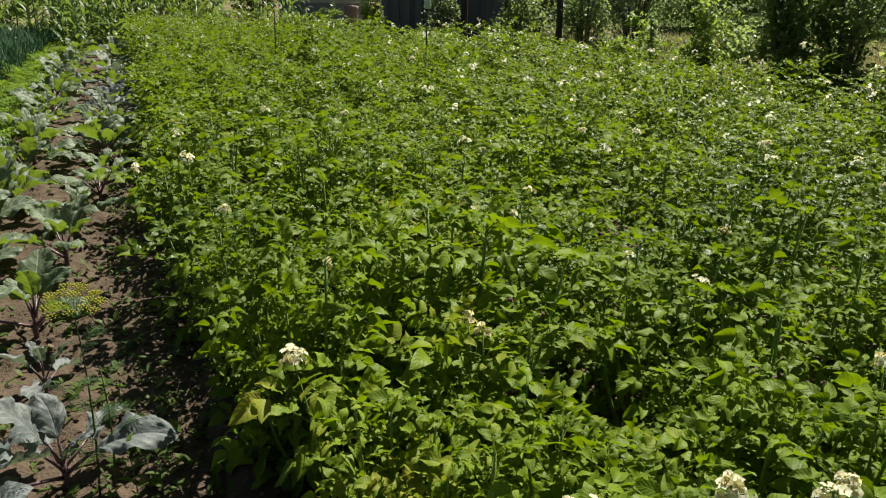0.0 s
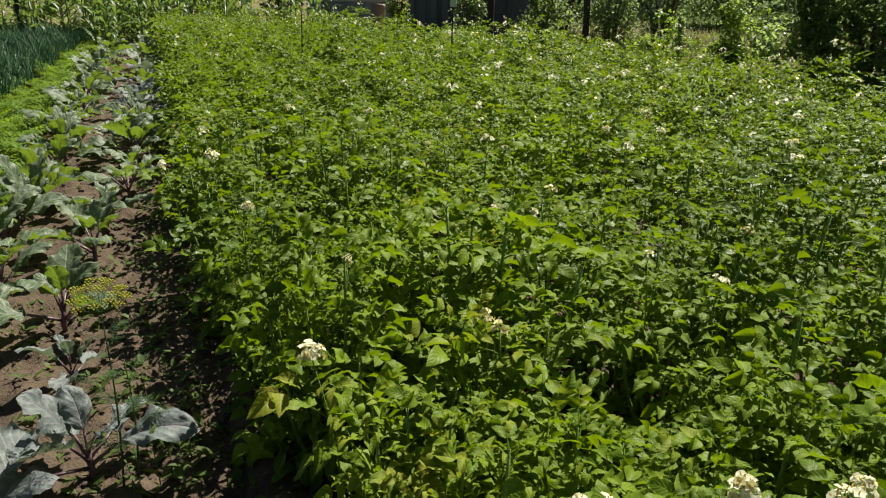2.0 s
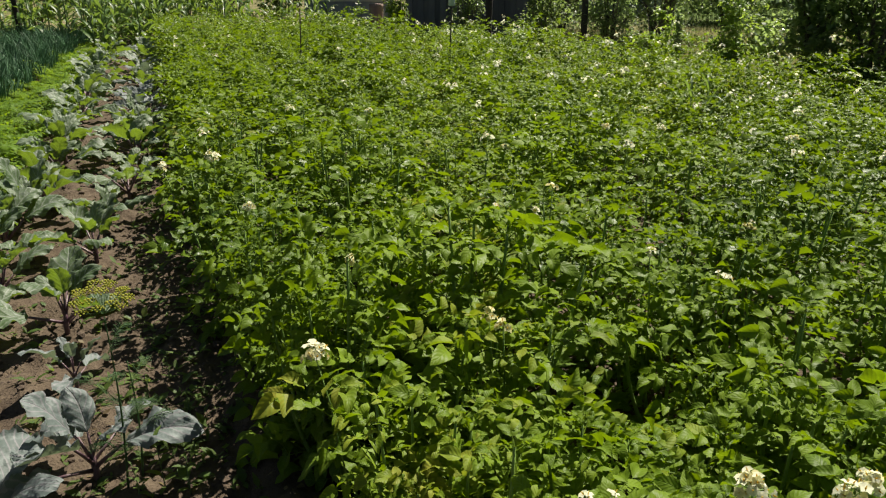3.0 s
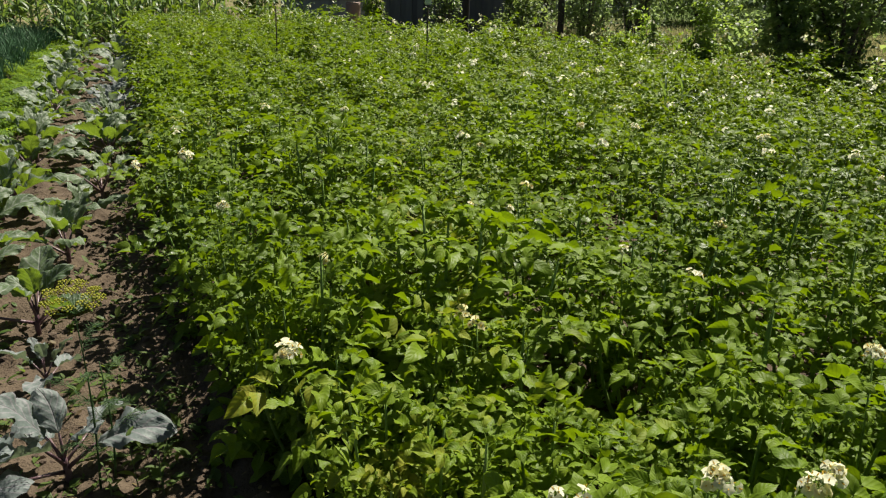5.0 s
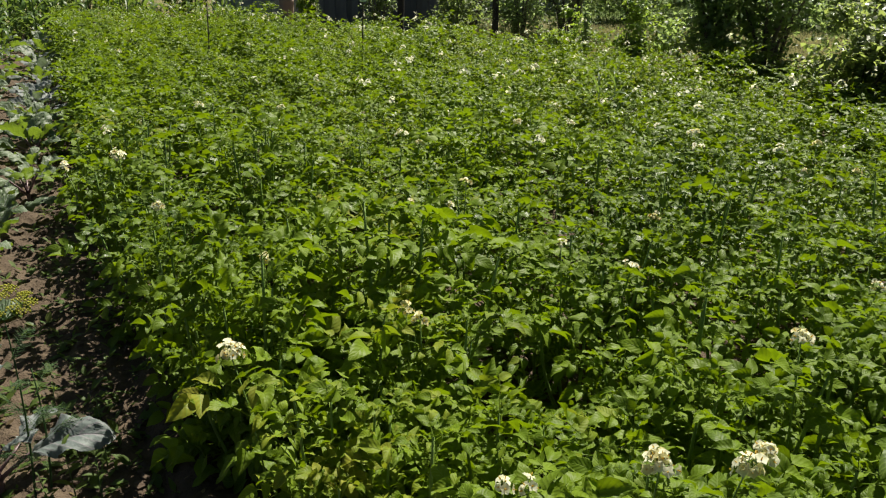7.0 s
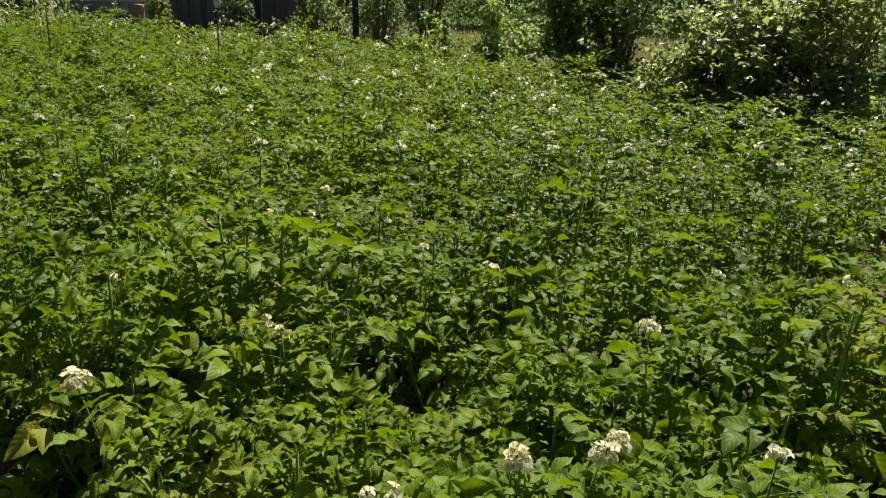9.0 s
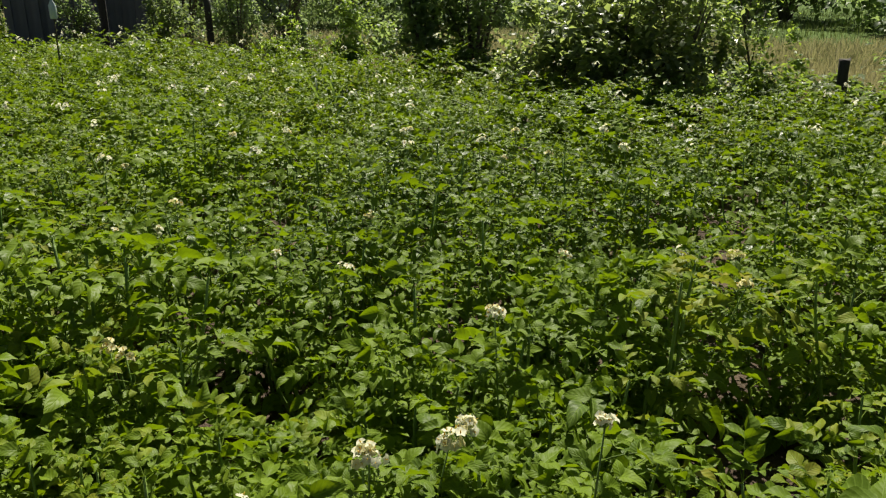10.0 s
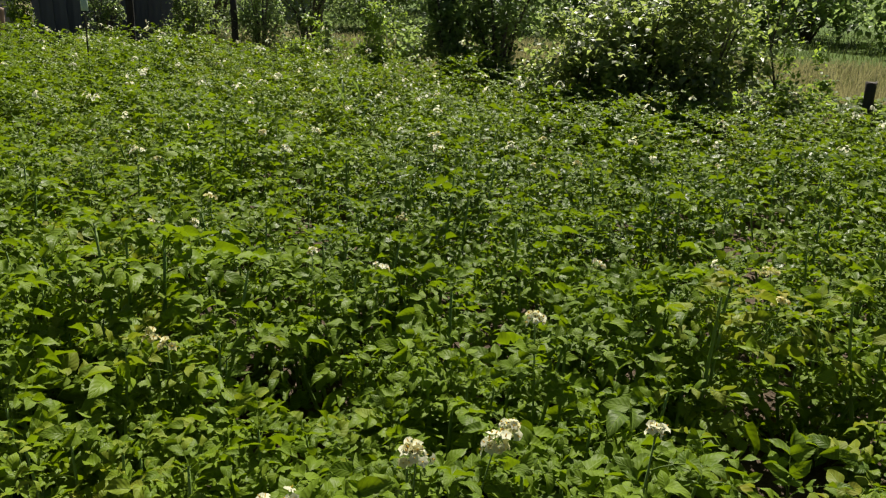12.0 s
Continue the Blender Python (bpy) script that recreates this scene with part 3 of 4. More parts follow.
# ---- kohlrabi rows ----
def kohl_leaf(rng):
    """A long-stalked leaf with a broad, puckered and wavy blade, along +y."""
    s = Soup()
    stalk = rng.uniform(0.07, 0.12)
    lift = rng.uniform(0.45, 0.85)
    pts = [Vector((0, 0, 0)), Vector((0, stalk * 0.5 * math.cos(lift), stalk * 0.5 * math.sin(lift))),
           Vector((0, stalk * math.cos(lift) * 1.05, stalk * math.sin(lift)))]
    v, f = tube(pts, [0.006, 0.005, 0.004], 5)
    s.add(v, f, slot=1)
    length = rng.uniform(0.15, 0.215)
    ph, curl, fold = rng.uniform(0, 6.28), rng.uniform(-0.6, 0.9), rng.uniform(0.1, 0.7)
    v, f, uv = blade(length, length * rng.uniform(0.46, 0.60), 16, fold=fold, droop=rng.uniform(0.3, 1.6), base=0.20, belly=0.95, cols=7)
    seed = rng.uniform(0, 50)
    for i, (u_, v_) in enumerate(uv):
        e = abs(u_ - 0.5) * 2
        side = 1 if u_ > 0.5 else -1
        ruffle = 0.06 * math.sin(15 * v_ + ph + 2 * side) + 0.022 * math.sin(29 * v_ + 2 * ph)
        pucker = noise.noise((u_ * 7 + seed, v_ * 11, seed)) * 0.035 * min(1.0, 3 * e)
        v[i, 2] += length * (e ** 2 * ruffle - curl * 0.17 * e ** 3 + 0.020 * math.sin(36 * (v_ - 0.35 * e)) * e + pucker)
        if 0.0 < v_ < 1.0:
            v[i, 0] *= (1 + 0.06 * math.sin(25 * v_ + ph) * e) * (1.12 if v_ > 0.5 else 0.9 + 0.44 * v_)
        v[i, 0] += 0.10 * length * math.sin(2.6 * v_ + ph) * v_
    s.add(v, f, uv, m=Matrix.Translation(pts[2]) @ turn(lift * rng.uniform(0.3, 0.9), rng.uniform(-0.45, 0.45), 0))
    return s.mesh("leaf", [KOHL_LEAF, KOHL_STALK]), s.mesh("leaf", [KOHL_PURPLE, KOHL_STALK])


rng = np.random.RandomState(51)
KOHL_LEAVES = [kohl_leaf(rng) for i in range(14)]


def kohlrabi(x, y, rng, size=1.0, count=8, purple=False, spin=None):
    ob = new("kohlrabi_plant")
    ob.empty_display_size = 0.1
    ob.matrix_basis = Matrix.Translation((x, y, hill(x, y))) @ turn(0, 0, rng.uniform(0, 6.28) if spin is None else spin) @ Matrix.Scale(size, 4)
    tagged(ob, "red kohlrabi plant with dull purple-grey leaves in bare soil" if purple else "young kohlrabi plant with waxy blue-green leaves and purple stalks", "kohlrabi", "kohlrabi in the rows")
    tall = rng.uniform(0.045, 0.08)
    v, f = tube([(0, 0, -0.03), (0.004, 0, tall * 0.35), (0, 0.003, tall * 0.7), (0, 0, tall * 1.1)], [0.007, 0.010, 0.009, 0.005], 7)
    part("stem", Soup().add(v, f).mesh("stem", [KOHL_STALK]), ob)
    az = 0.0
    for k in range(count):
        az += 2.4 + rng.uniform(-0.35, 0.35)
        t = k / max(1, count - 1)
        m = Matrix.Translation((0, 0, tall * (0.4 + 0.6 * t))) @ turn(0, 0, az) @ turn(-0.15 + 0.9 * t + rng.uniform(-0.25, 0.3), 0, 0) @ Matrix.Scale((1.08 - 0.4 * t) * rng.uniform(0.85, 1.15), 4)
        part("leaf", KOHL_LEAVES[rng.randint(0, len(KOHL_LEAVES))][1 if purple else 0], ob, m=m)
    return ob


def build_kohlrabi():
    rng = np.random.RandomState(53)
    for x, y, size, count, spin in ((-0.32, 2.13, 1.18, 8, -0.35), (-0.60, 1.94, 1.3, 8, 3.6), (-0.38, 2.76, 0.85, 6, 1.0), (-0.42, 3.32, 1.25, 8, 3.0), (-0.29, 4.15, 1.25, 8, 5.0), (-0.22, 4.86, 1.15, 8, 0.0)):
        kohlrabi(x, y, rng, size, count, y in (2.13, 1.94, 2.76), spin)
    for row, start in ((-0.54, 5.5), (-1.06, 3.4)):
        y = start
        while y < 14.6:
            kohlrabi(row + 0.085 * y * (1.0 if row > -1 else 0.9) + rng.uniform(-0.06, 0.06), y + rng.uniform(-0.06, 0.06), rng, rng.uniform(1.2, 1.55), rng.randint(7, 10), row > -1 and rng.rand() < 0.45)
            y += 0.42 if y < 7 else 0.38


build_kohlrabi()


# ---- dill ----
def dill(x, y, height, rng, umbel=True):
    ob = new("dill_plant")
    ob.matrix_basis = pose(x, y, hill(x, y))
    tagged(ob, "tall thin dill plant with a yellow-green umbel" if umbel else "young feathery dill plant without a flower", "dill", "dill plants")
    pts = [Vector((0.012 * math.sin(3 * t), 0.02 * t, -0.03 + (height + 0.03) * t)) for t in np.linspace(0, 1, 7)]
    v, f = tube(pts, [0.0042 - 0.0004 * i for i in range(7)], 6)
    part("stem", Soup().add(v, f).mesh("stem", [DILL_LEAF]), ob)
    s, fl = Soup(), Soup()
    if umbel:
        for i in range(22):
            a, tilt = 2.4 * i, 0.2 + 1.0 * math.sqrt(i / 22)
            d = Vector((math.sin(tilt) * math.cos(a), math.sin(tilt) * math.sin(a), math.cos(tilt)))
            end = pts[-1] + d * rng.uniform(0.075, 0.10)
            v, f = tube([pts[-1], end], [0.0011, 0.0008], 3, False)
            s.add(v, f)
            for k in range(16):
                b = 2.4 * k
                q = end + Vector((0.0050 * math.sqrt(k) * math.cos(b), 0.0050 * math.sqrt(k) * math.sin(b), 0.006 - 0.0004 * k))
                v, f = tube([q, q + Vector((0, 0, 0.004))], [0.0022, 0.0034], 4)
                fl.add(v, f)
        um = part("umbel", s.mesh("umbel", [DILL_LEAF]), ob, "yellow-green flower umbel")
        part("umbel_crown", fl.mesh("umbel_crown", [DILL_FLOWER]), um)
    for k in range(6):
        s = Soup()
        z = height * (0.15 + 0.13 * k)
        for j in range(26):
            t = j / 25
            at = Vector((0, 0.02 + 0.09 * t, 0.05 * math.sin(2.2 * t)))
            for sgn in (-1, 1):
                end = at + Vector((sgn * 0.028 * math.sin(math.pi * (0.15 + 0.8 * t)), 0.02, rng.uniform(-0.012, 0.012)))
                v, f = tube([at, end], [0.0008, 0.0004], 3, False)
                s.add(v, f)
        v, f = tube([(0, 0, 0), (0, 0.05, 0.04), (0, 0.11, 0.04)], [0.0016, 0.0012, 0.0006], 4)
        s.add(v, f)
        part("frond", s.mesh("frond", [DILL_LEAF]), ob, m=Matrix.Translation((0, 0, z)) @ turn(0, 0, 2.4 * k))
    return ob


rng = np.random.RandomState(61)
dill(-0.23, 2.05, 0.585, rng)
dill(-0.185, 2.10, 0.40, rng, False)


def seedling(x, y, h, seed):
    """A small weed: a thin bent stem with narrow leaves in pairs."""
    rng = np.random.RandomState(seed)
    ob = new("weed_seedling")
    ob.matrix_basis = pose(x, y, hill(x, y), 0, 0, rng.uniform(0, 360))
    tagged(ob, "small pale green weed seedling in bare soil", "weed", "weed seedlings by the kohlrabi")
    pts = [Vector((0.10 * h * t * t, 0.03 * h * math.sin(4 * t), -0.02 + (h + 0.02) * t)) for t in np.linspace(0, 1, 6)]
    v, f = tube(pts, [0.0026 - 0.0003 * i for i in range(6)], 5)
    part("stem", Soup().add(v, f).mesh("stem", [CORN_STALK]), ob)
    for k in range(10):
        t = 0.2 + 0.78 * k / 9
        at = pts[min(4, int(t * 5))].lerp(pts[min(5, int(t * 5) + 1)], t * 5 - int(t * 5))
        ln = h * rng.uniform(0.22, 0.38) * (1.15 - 0.5 * t)
        v, f, uv = blade(ln, ln * rng.uniform(0.24, 0.4), 4, fold=0.3, droop=rng.uniform(0.2, 0.9), belly=0.8)
        part("leaf", Soup().add(v, f, uv).mesh("leaf", [WEED_LEAF]), ob, m=Matrix.Translation(at) @ turn(0, 0, 2.4 * k) @ turn(rng.uniform(0.1, 0.7), 0, 0))


for k, (x, y, h) in enumerate(((-0.12, 2.02, 0.20), (-0.05, 1.95, 0.15), (-0.20, 1.97, 0.12), (-0.02, 2.12, 0.13), (0.00, 2.42, 0.10),
                               (-0.09, 2.36, 0.09), (-0.13, 2.60, 0.10), (-0.48, 2.50, 0.09), (-0.55, 2.32, 0.08), (-0.05, 2.72, 0.11))):
    seedling(x, y, h, 300 + k)



# ---- carrots, onions, weeds ----
def build_beds():
    rng = np.random.RandomState(71)
    carrots = Soup()
    fronds = []
    for k in range(6):
        s = Soup()
        lift = rng.uniform(0.9, 1.25)
        for j in range(1, 11):
            t = j / 10
            a = lift - 1.1 * t
            at = Vector((0, 0.20 * t * math.cos(lift - 0.5 * t), 0.20 * t * math.sin(lift - 0.5 * t) + 0.02))
            for sgn in (-1, 1):
                ln = 0.065 * (1.1 - t)
                v, f, uv = blade(ln + 0.018, 0.012, 1, rng=rng, droop=0.5)
                s.add(v, f, uv, m=Matrix.Translation(at) @ turn(0, 0, sgn * 0.9) @ turn(a * 0.5 + rng.uniform(-0.3, 0.3), 0, 0))
        v, f = tube([(0, 0, 0), (0, 0.1 * math.cos(lift), 0.1 * math.sin(lift)), (0, 0.2 * math.cos(lift - 0.5), 0.2 * math.sin(lift - 0.5))], [0.002, 0.0016, 0.001], 3, False)
        s.add(v, f)
        fronds.append(s)
    for i in range(2200):
        y = rng.uniform(4.6, 15.5)
        x = rng.uniform(-2.20 + 0.125 * y, -1.36 + 0.085 * y)
        tall = rng.uniform(1.0, 1.7) * (1.0 + 0.5 * noise.noise((x * 3.5, y * 3.5, 4.0)))
        carrots.join(fronds[rng.randint(0, 6)], pose(x, y, hill(x, y) - 0.005) @ turn(0, 0, rng.uniform(0, 6.28)) @ Matrix.Scale(tall, 4))
    tagged(new("carrot_tops", carrots.mesh("carrot_tops", [CARROT_LEAF])), "bed of feathery bright green carrot tops", "carrots", kind="stuff")

    onions = Soup()
    kinds = []
    for k in range(8):
        bend, h = rng.uniform(0.02, 0.2), rng.uniform(0.30, 0.46)
        pts = [(0, 0, -0.01), (0, bend * 0.1, h * 0.35), (0, bend * 0.45, h * 0.7), (0, bend * 1.1, h * rng.uniform(0.88, 1.0))]
        v, f = tube(pts, [0.006, 0.0085, 0.0065, 0.001], 4, False)
        kinds.append((v, f))
    for i in range(1100):
        y = rng.uniform(8.4, 16.8)
        x = -2.22 + 0.125 * y - 1.5 * rng.rand()
        for k in range(4):
            v, f = kinds[rng.randint(0, 8)]
            onions.add(v, f, m=pose(x, y, hill(x, y)) @ turn(0, 0, rng.uniform(0, 6.28)) @ Matrix.Scale(rng.uniform(0.8, 1.15), 4))
    tagged(new("onion_bed", onions.mesh("onion_bed", [ONION_LEAF])), "bed of upright blue-green onion leaves", "onions", kind="stuff")

    weeds = Soup()
    for i in range(1100):
        y = 1.3 + 6.0 * rng.rand() ** 1.3
        x = 0.065 * y + (rng.uniform(-1.1, 0.0) if rng.rand() < 0.6 else rng.uniform(-0.35, 0.05))
        for k in range(rng.randint(2, 6)):
            ln = 0.012 + 0.060 * rng.rand() ** 1.8
            v, f, uv = blade(ln, ln * rng.uniform(0.2, 0.55), 2, rng=rng, droop=rng.uniform(0, 0.8), fold=0.2)
            weeds.add(v, f, uv, m=pose(x, y, hill(x, y) + 0.004) @ turn(0, 0, rng.uniform(0, 6.28)) @ turn(rng.uniform(0.1, 0.9), 0, 0))
    litter = Soup()
    for i in range(2200):
        y = 1.2 + 7.0 * rng.rand() ** 1.4
        x = 0.065 * y + rng.uniform(-1.1, 0.25)
        ln = 0.005 + 0.030 * rng.rand() ** 2
        v, f, uv = blade(ln, ln * rng.uniform(0.15, 0.7), 2, rng=rng, droop=rng.uniform(-0.8, 0.8), fold=0.3)
        litter.add(v, f, uv, m=pose(x, y, hill(x, y) + 0.006) @ turn(0, 0, rng.uniform(0, 6.28)) @ turn(rng.uniform(-0.2, 0.3), 0, 0))
    tagged(new("leaf_litter", litter.mesh("leaf_litter", [LITTER])), "dry yellow-brown leaf scraps on bare soil", "leaf litter", kind="stuff")
    tagged(new("weeds", weeds.mesh("weeds", [WEED_LEAF])), "small green weed seedlings on bare soil", "weeds", kind="stuff")


build_beds()


# ---- corn ----
def build_corn():
    rng = np.random.RandomState(81)
    leaves = []
    for k in range(7):
        s = Soup()
        v, f, uv = blade(rng.uniform(0.5, 0.75), rng.uniform(0.06, 0.085), 8, fold=0.5, droop=rng.uniform(1.3, 2.5), wave=0.2, rng=rng, base=0.5, belly=0.6, cols=1)
        leaves.append(s.add(v, f, uv).mesh("leaf", [CORN_LEAF]))
    stalks = []
    for k in range(3):
        h = rng.uniform(0.85, 1.15)
        v, f = tube([(0, 0, -0.03), (0.01, 0, h * 0.4), (0, 0.015, h * 0.8), (0, 0, h)], [0.014, 0.012, 0.009, 0.004], 7)
        stalks.append((h, Soup().add(v, f).mesh("stalk", [CORN_STALK])))
    places = [(rng.uniform(-3.4, 1.25), rng.uniform(16.0, 19.5)) for i in range(70)]
    places += [(rng.uniform(-0.2, 1.0), rng.uniform(14.3, 16.0)) for i in range(14)]
    places += [(rng.uniform(1.0, 4.9), rng.uniform(17.0, 18.8)) for i in range(30)]
    for x, y in places:
        ob = new("corn_plant")
        ob.matrix_basis = pose(x, y, hill(x, y)) @ turn(0, 0, rng.uniform(0, 6.28)) @ Matrix.Scale(rng.uniform(0.8, 1.15), 4)
        tagged(ob, "young green corn plant with arching leaves", "corn plant", "corn at the far end of the beds")
        h, me = stalks[rng.randint(0, 3)]
        part("stalk", me, ob)
        for k in range(9):
            t = 0.06 + 0.90 * (k / 8) ** 1.2
            m = Matrix.Translation((0, 0, h * t)) @ turn(0, 0, math.pi * k + rng.uniform(-0.5, 0.5)) @ turn(0.75 + 0.35 * t, 0, 0) @ Matrix.Scale(rng.uniform(0.75, 1.1) * (0.75 if k > 6 else 1), 4)
            part("leaf", leaves[rng.randint(0, 7)], ob, m=m)


build_corn()


def grass_weed(x, y, h, seed):
    rng = np.random.RandomState(seed)
    ob = new("grass_weed")
    ob.matrix_basis = pose(x, y, hill(x, y))
    tagged(ob, "tall pale green grass weed among potatoes", "weed")
    v, f = tube([(0, 0, -0.02), (0.01, 0, h * 0.5), (0, 0.01, h * 0.85)], [0.006, 0.005, 0.003], 5)
    part("stalk", Soup().add(v, f).mesh("stalk", [CORN_STALK]), ob)
    for k in range(7):
        v, f, uv = blade(rng.uniform(0.25, 0.4), 0.022, 6, fold=0.4, droop=rng.uniform(0.4, 1.4), rng=rng, base=0.5, belly=0.6)
        part("blade", Soup().add(v, f, uv).mesh("blade", [CORN_LEAF]), ob,
             m=Matrix.Translation((0, 0, h * (0.35 + 0.08 * k))) @ turn(0, 0, 2.4 * k) @ turn(rng.uniform(0.8, 1.3), 0, 0))


grass_weed(4.44, 4.95, 0.74, 5)
grass_weed(4.33, 5.02, 0.64, 6)


# ---- shrubs and trees ----
def crown(rng, centre, radius, count, size):
    """Leaves in uneven clumps inside an ellipsoid, thinning towards its rim."""
    s = Soup()
    kinds = [blade(size, size * rng.uniform(0.5, 0.7), 1, rng=rng, droop=rng.uniform(0.2, 1.0), fold=rng.uniform(0, 0.4), wave=0.1) for k in range(6)]
    clumps = []
    shift = Vector((rng.uniform(0, 90), rng.uniform(0, 90), 0))
    for k in range(max(8, count // 70)):
        d = Vector((rng.normal(), rng.normal(), rng.normal())).normalized()
        r = rng.uniform(0.05, 1.0) ** 0.5 * (1.0 + 0.75 * noise.noise(d * 1.6 + shift))
        clumps.append((d * r, rng.uniform(0.06, 0.20)))
    for i in range(count):
        c, w = clumps[rng.randint(0, len(clumps))]
        p = c + Vector((rng.normal(), rng.normal(), rng.normal())) * w
        p = Vector((p.x * radius[0], p.y * radius[1], p.z * radius[2])) + Vector(centre)
        if p.z < 0.05:
            continue
        v, f, uv = kinds[rng.randint(0, 6)]
        s.add(v, f, uv, m=Matrix.Translation(p) @ turn(0, 0, rng.uniform(0, 6.28)) @ turn(rng.uniform(-0.7, 0.6), rng.uniform(-0.5, 0.5), 0) @ Matrix.Scale(rng.uniform(0.7, 1.25), 4))
    return s


def shrub(x, y, rx, ry, h, leaf, label, seed, count=3500, size=0.070, name="shrub"):
    rng = np.random.RandomState(seed)
    ob = new(name)
    ob.matrix_basis = pose(x, y, hill(x, y))
    tagged(ob, label, name.replace("_", " "))
    mid = h * 0.5
    count = int(count * 1.1)
    for k in range(9):
        a = 2.4 * k
        r = rng.uniform(0.3, 0.85)
        end = Vector((rx * r * math.cos(a), ry * r * math.sin(a), h * rng.uniform(0.45, 0.9)))
        pts = [Vector((0.05 * math.cos(a), 0.05 * math.sin(a), -0.05)), end * 0.35 + Vector((0, 0, 0.12 * h)), end * 0.7 + Vector((0, 0, 0.06 * h)), end]
        v, f = tube(pts, [0.014 * h, 0.010 * h, 0.006 * h, 0.002 * h], 5)
        part("branch", Soup().add(v, f).mesh("branch", [BARK]), ob)
    part("foliage", crown(rng, (0, 0, mid), (rx, ry, h * 0.5), count, size).mesh("foliage", [leaf]), ob)
    return ob


def tree(x, y, h, r, leaf, label, seed, count=3000, size=0.16, trunk=0.14, bare=0.3):
    rng = np.random.RandomState(seed)
    ob = new("tree")
    ob.matrix_basis = pose(x, y, hill(x, y))
    tagged(ob, label, "tree")
    pts = [Vector((0.05 * math.sin(i), 0.06 * math.cos(2 * i), -0.1 + h * 0.75 * i / 5)) for i in range(6)]
    v, f = tube(pts, [trunk * (1 - 0.15 * i) for i in range(6)], 8)
    part("trunk", Soup().add(v, f).mesh("trunk", [BARK]), ob)
    for k in range(8):
        a = 2.4 * k
        s0 = pts[min(5, 2 + k // 2)]
        end = Vector((r * 0.8 * math.cos(a), r * 0.8 * math.sin(a), s0.z + h * rng.uniform(0.05, 0.3)))
        v, f = tube([s0, s0.lerp(end, 0.5) + Vector((0, 0, 0.1)), end], [trunk * 0.4, trunk * 0.25, trunk * 0.06], 5)
        part("limb", Soup().add(v, f).mesh("limb", [BARK]), ob)
    mid = h * (0.5 + bare / 2)
    part("crown", crown(rng, (0, 0, mid), (r, r, h - mid), count, size).mesh("crown", [leaf]), ob)
    return ob


def build_shrubs():
    dark, grey, berry = "dense dark green shrub in shade behind the potatoes", "grey-green leafy shrub by the old fence post", "berry bush with mixed green and brownish leaves"
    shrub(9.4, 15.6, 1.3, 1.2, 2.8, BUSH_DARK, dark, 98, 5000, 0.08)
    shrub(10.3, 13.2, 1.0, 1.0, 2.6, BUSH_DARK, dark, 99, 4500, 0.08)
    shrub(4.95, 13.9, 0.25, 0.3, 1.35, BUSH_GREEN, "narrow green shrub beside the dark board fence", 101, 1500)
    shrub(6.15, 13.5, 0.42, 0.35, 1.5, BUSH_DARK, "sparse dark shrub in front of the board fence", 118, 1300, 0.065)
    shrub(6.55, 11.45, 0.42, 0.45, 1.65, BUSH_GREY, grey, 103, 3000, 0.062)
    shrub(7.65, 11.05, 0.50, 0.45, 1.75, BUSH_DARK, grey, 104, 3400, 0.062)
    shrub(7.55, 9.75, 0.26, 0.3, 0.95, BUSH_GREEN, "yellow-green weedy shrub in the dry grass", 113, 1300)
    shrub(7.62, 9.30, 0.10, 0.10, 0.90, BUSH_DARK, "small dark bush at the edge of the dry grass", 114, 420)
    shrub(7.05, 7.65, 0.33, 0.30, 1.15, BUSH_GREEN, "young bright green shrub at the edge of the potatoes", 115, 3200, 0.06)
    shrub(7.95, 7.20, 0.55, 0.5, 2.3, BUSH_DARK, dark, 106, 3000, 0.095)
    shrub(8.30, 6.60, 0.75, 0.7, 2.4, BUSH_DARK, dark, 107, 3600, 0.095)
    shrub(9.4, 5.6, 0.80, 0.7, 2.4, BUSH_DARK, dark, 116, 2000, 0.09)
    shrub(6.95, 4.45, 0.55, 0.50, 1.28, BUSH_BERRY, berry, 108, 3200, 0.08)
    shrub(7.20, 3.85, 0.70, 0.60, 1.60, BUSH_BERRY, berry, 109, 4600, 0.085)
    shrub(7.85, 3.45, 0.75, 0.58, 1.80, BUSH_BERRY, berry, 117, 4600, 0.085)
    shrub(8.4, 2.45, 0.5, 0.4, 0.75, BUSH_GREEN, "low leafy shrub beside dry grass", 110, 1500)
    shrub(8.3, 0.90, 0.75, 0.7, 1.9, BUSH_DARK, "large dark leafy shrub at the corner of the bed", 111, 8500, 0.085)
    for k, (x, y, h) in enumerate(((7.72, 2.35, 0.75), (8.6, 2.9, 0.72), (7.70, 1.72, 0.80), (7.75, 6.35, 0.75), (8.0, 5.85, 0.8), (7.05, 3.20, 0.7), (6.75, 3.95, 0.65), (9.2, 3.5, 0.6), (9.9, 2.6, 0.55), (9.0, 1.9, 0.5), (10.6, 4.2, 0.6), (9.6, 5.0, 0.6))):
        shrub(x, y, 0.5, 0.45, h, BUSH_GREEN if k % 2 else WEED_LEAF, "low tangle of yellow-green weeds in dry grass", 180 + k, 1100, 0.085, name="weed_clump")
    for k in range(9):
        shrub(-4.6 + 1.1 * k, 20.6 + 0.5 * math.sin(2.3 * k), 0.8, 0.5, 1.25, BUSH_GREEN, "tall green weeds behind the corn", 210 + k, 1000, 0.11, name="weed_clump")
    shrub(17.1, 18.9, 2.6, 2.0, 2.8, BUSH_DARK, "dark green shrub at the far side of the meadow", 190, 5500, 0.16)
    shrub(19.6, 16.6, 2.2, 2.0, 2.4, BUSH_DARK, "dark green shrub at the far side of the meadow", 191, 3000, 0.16)
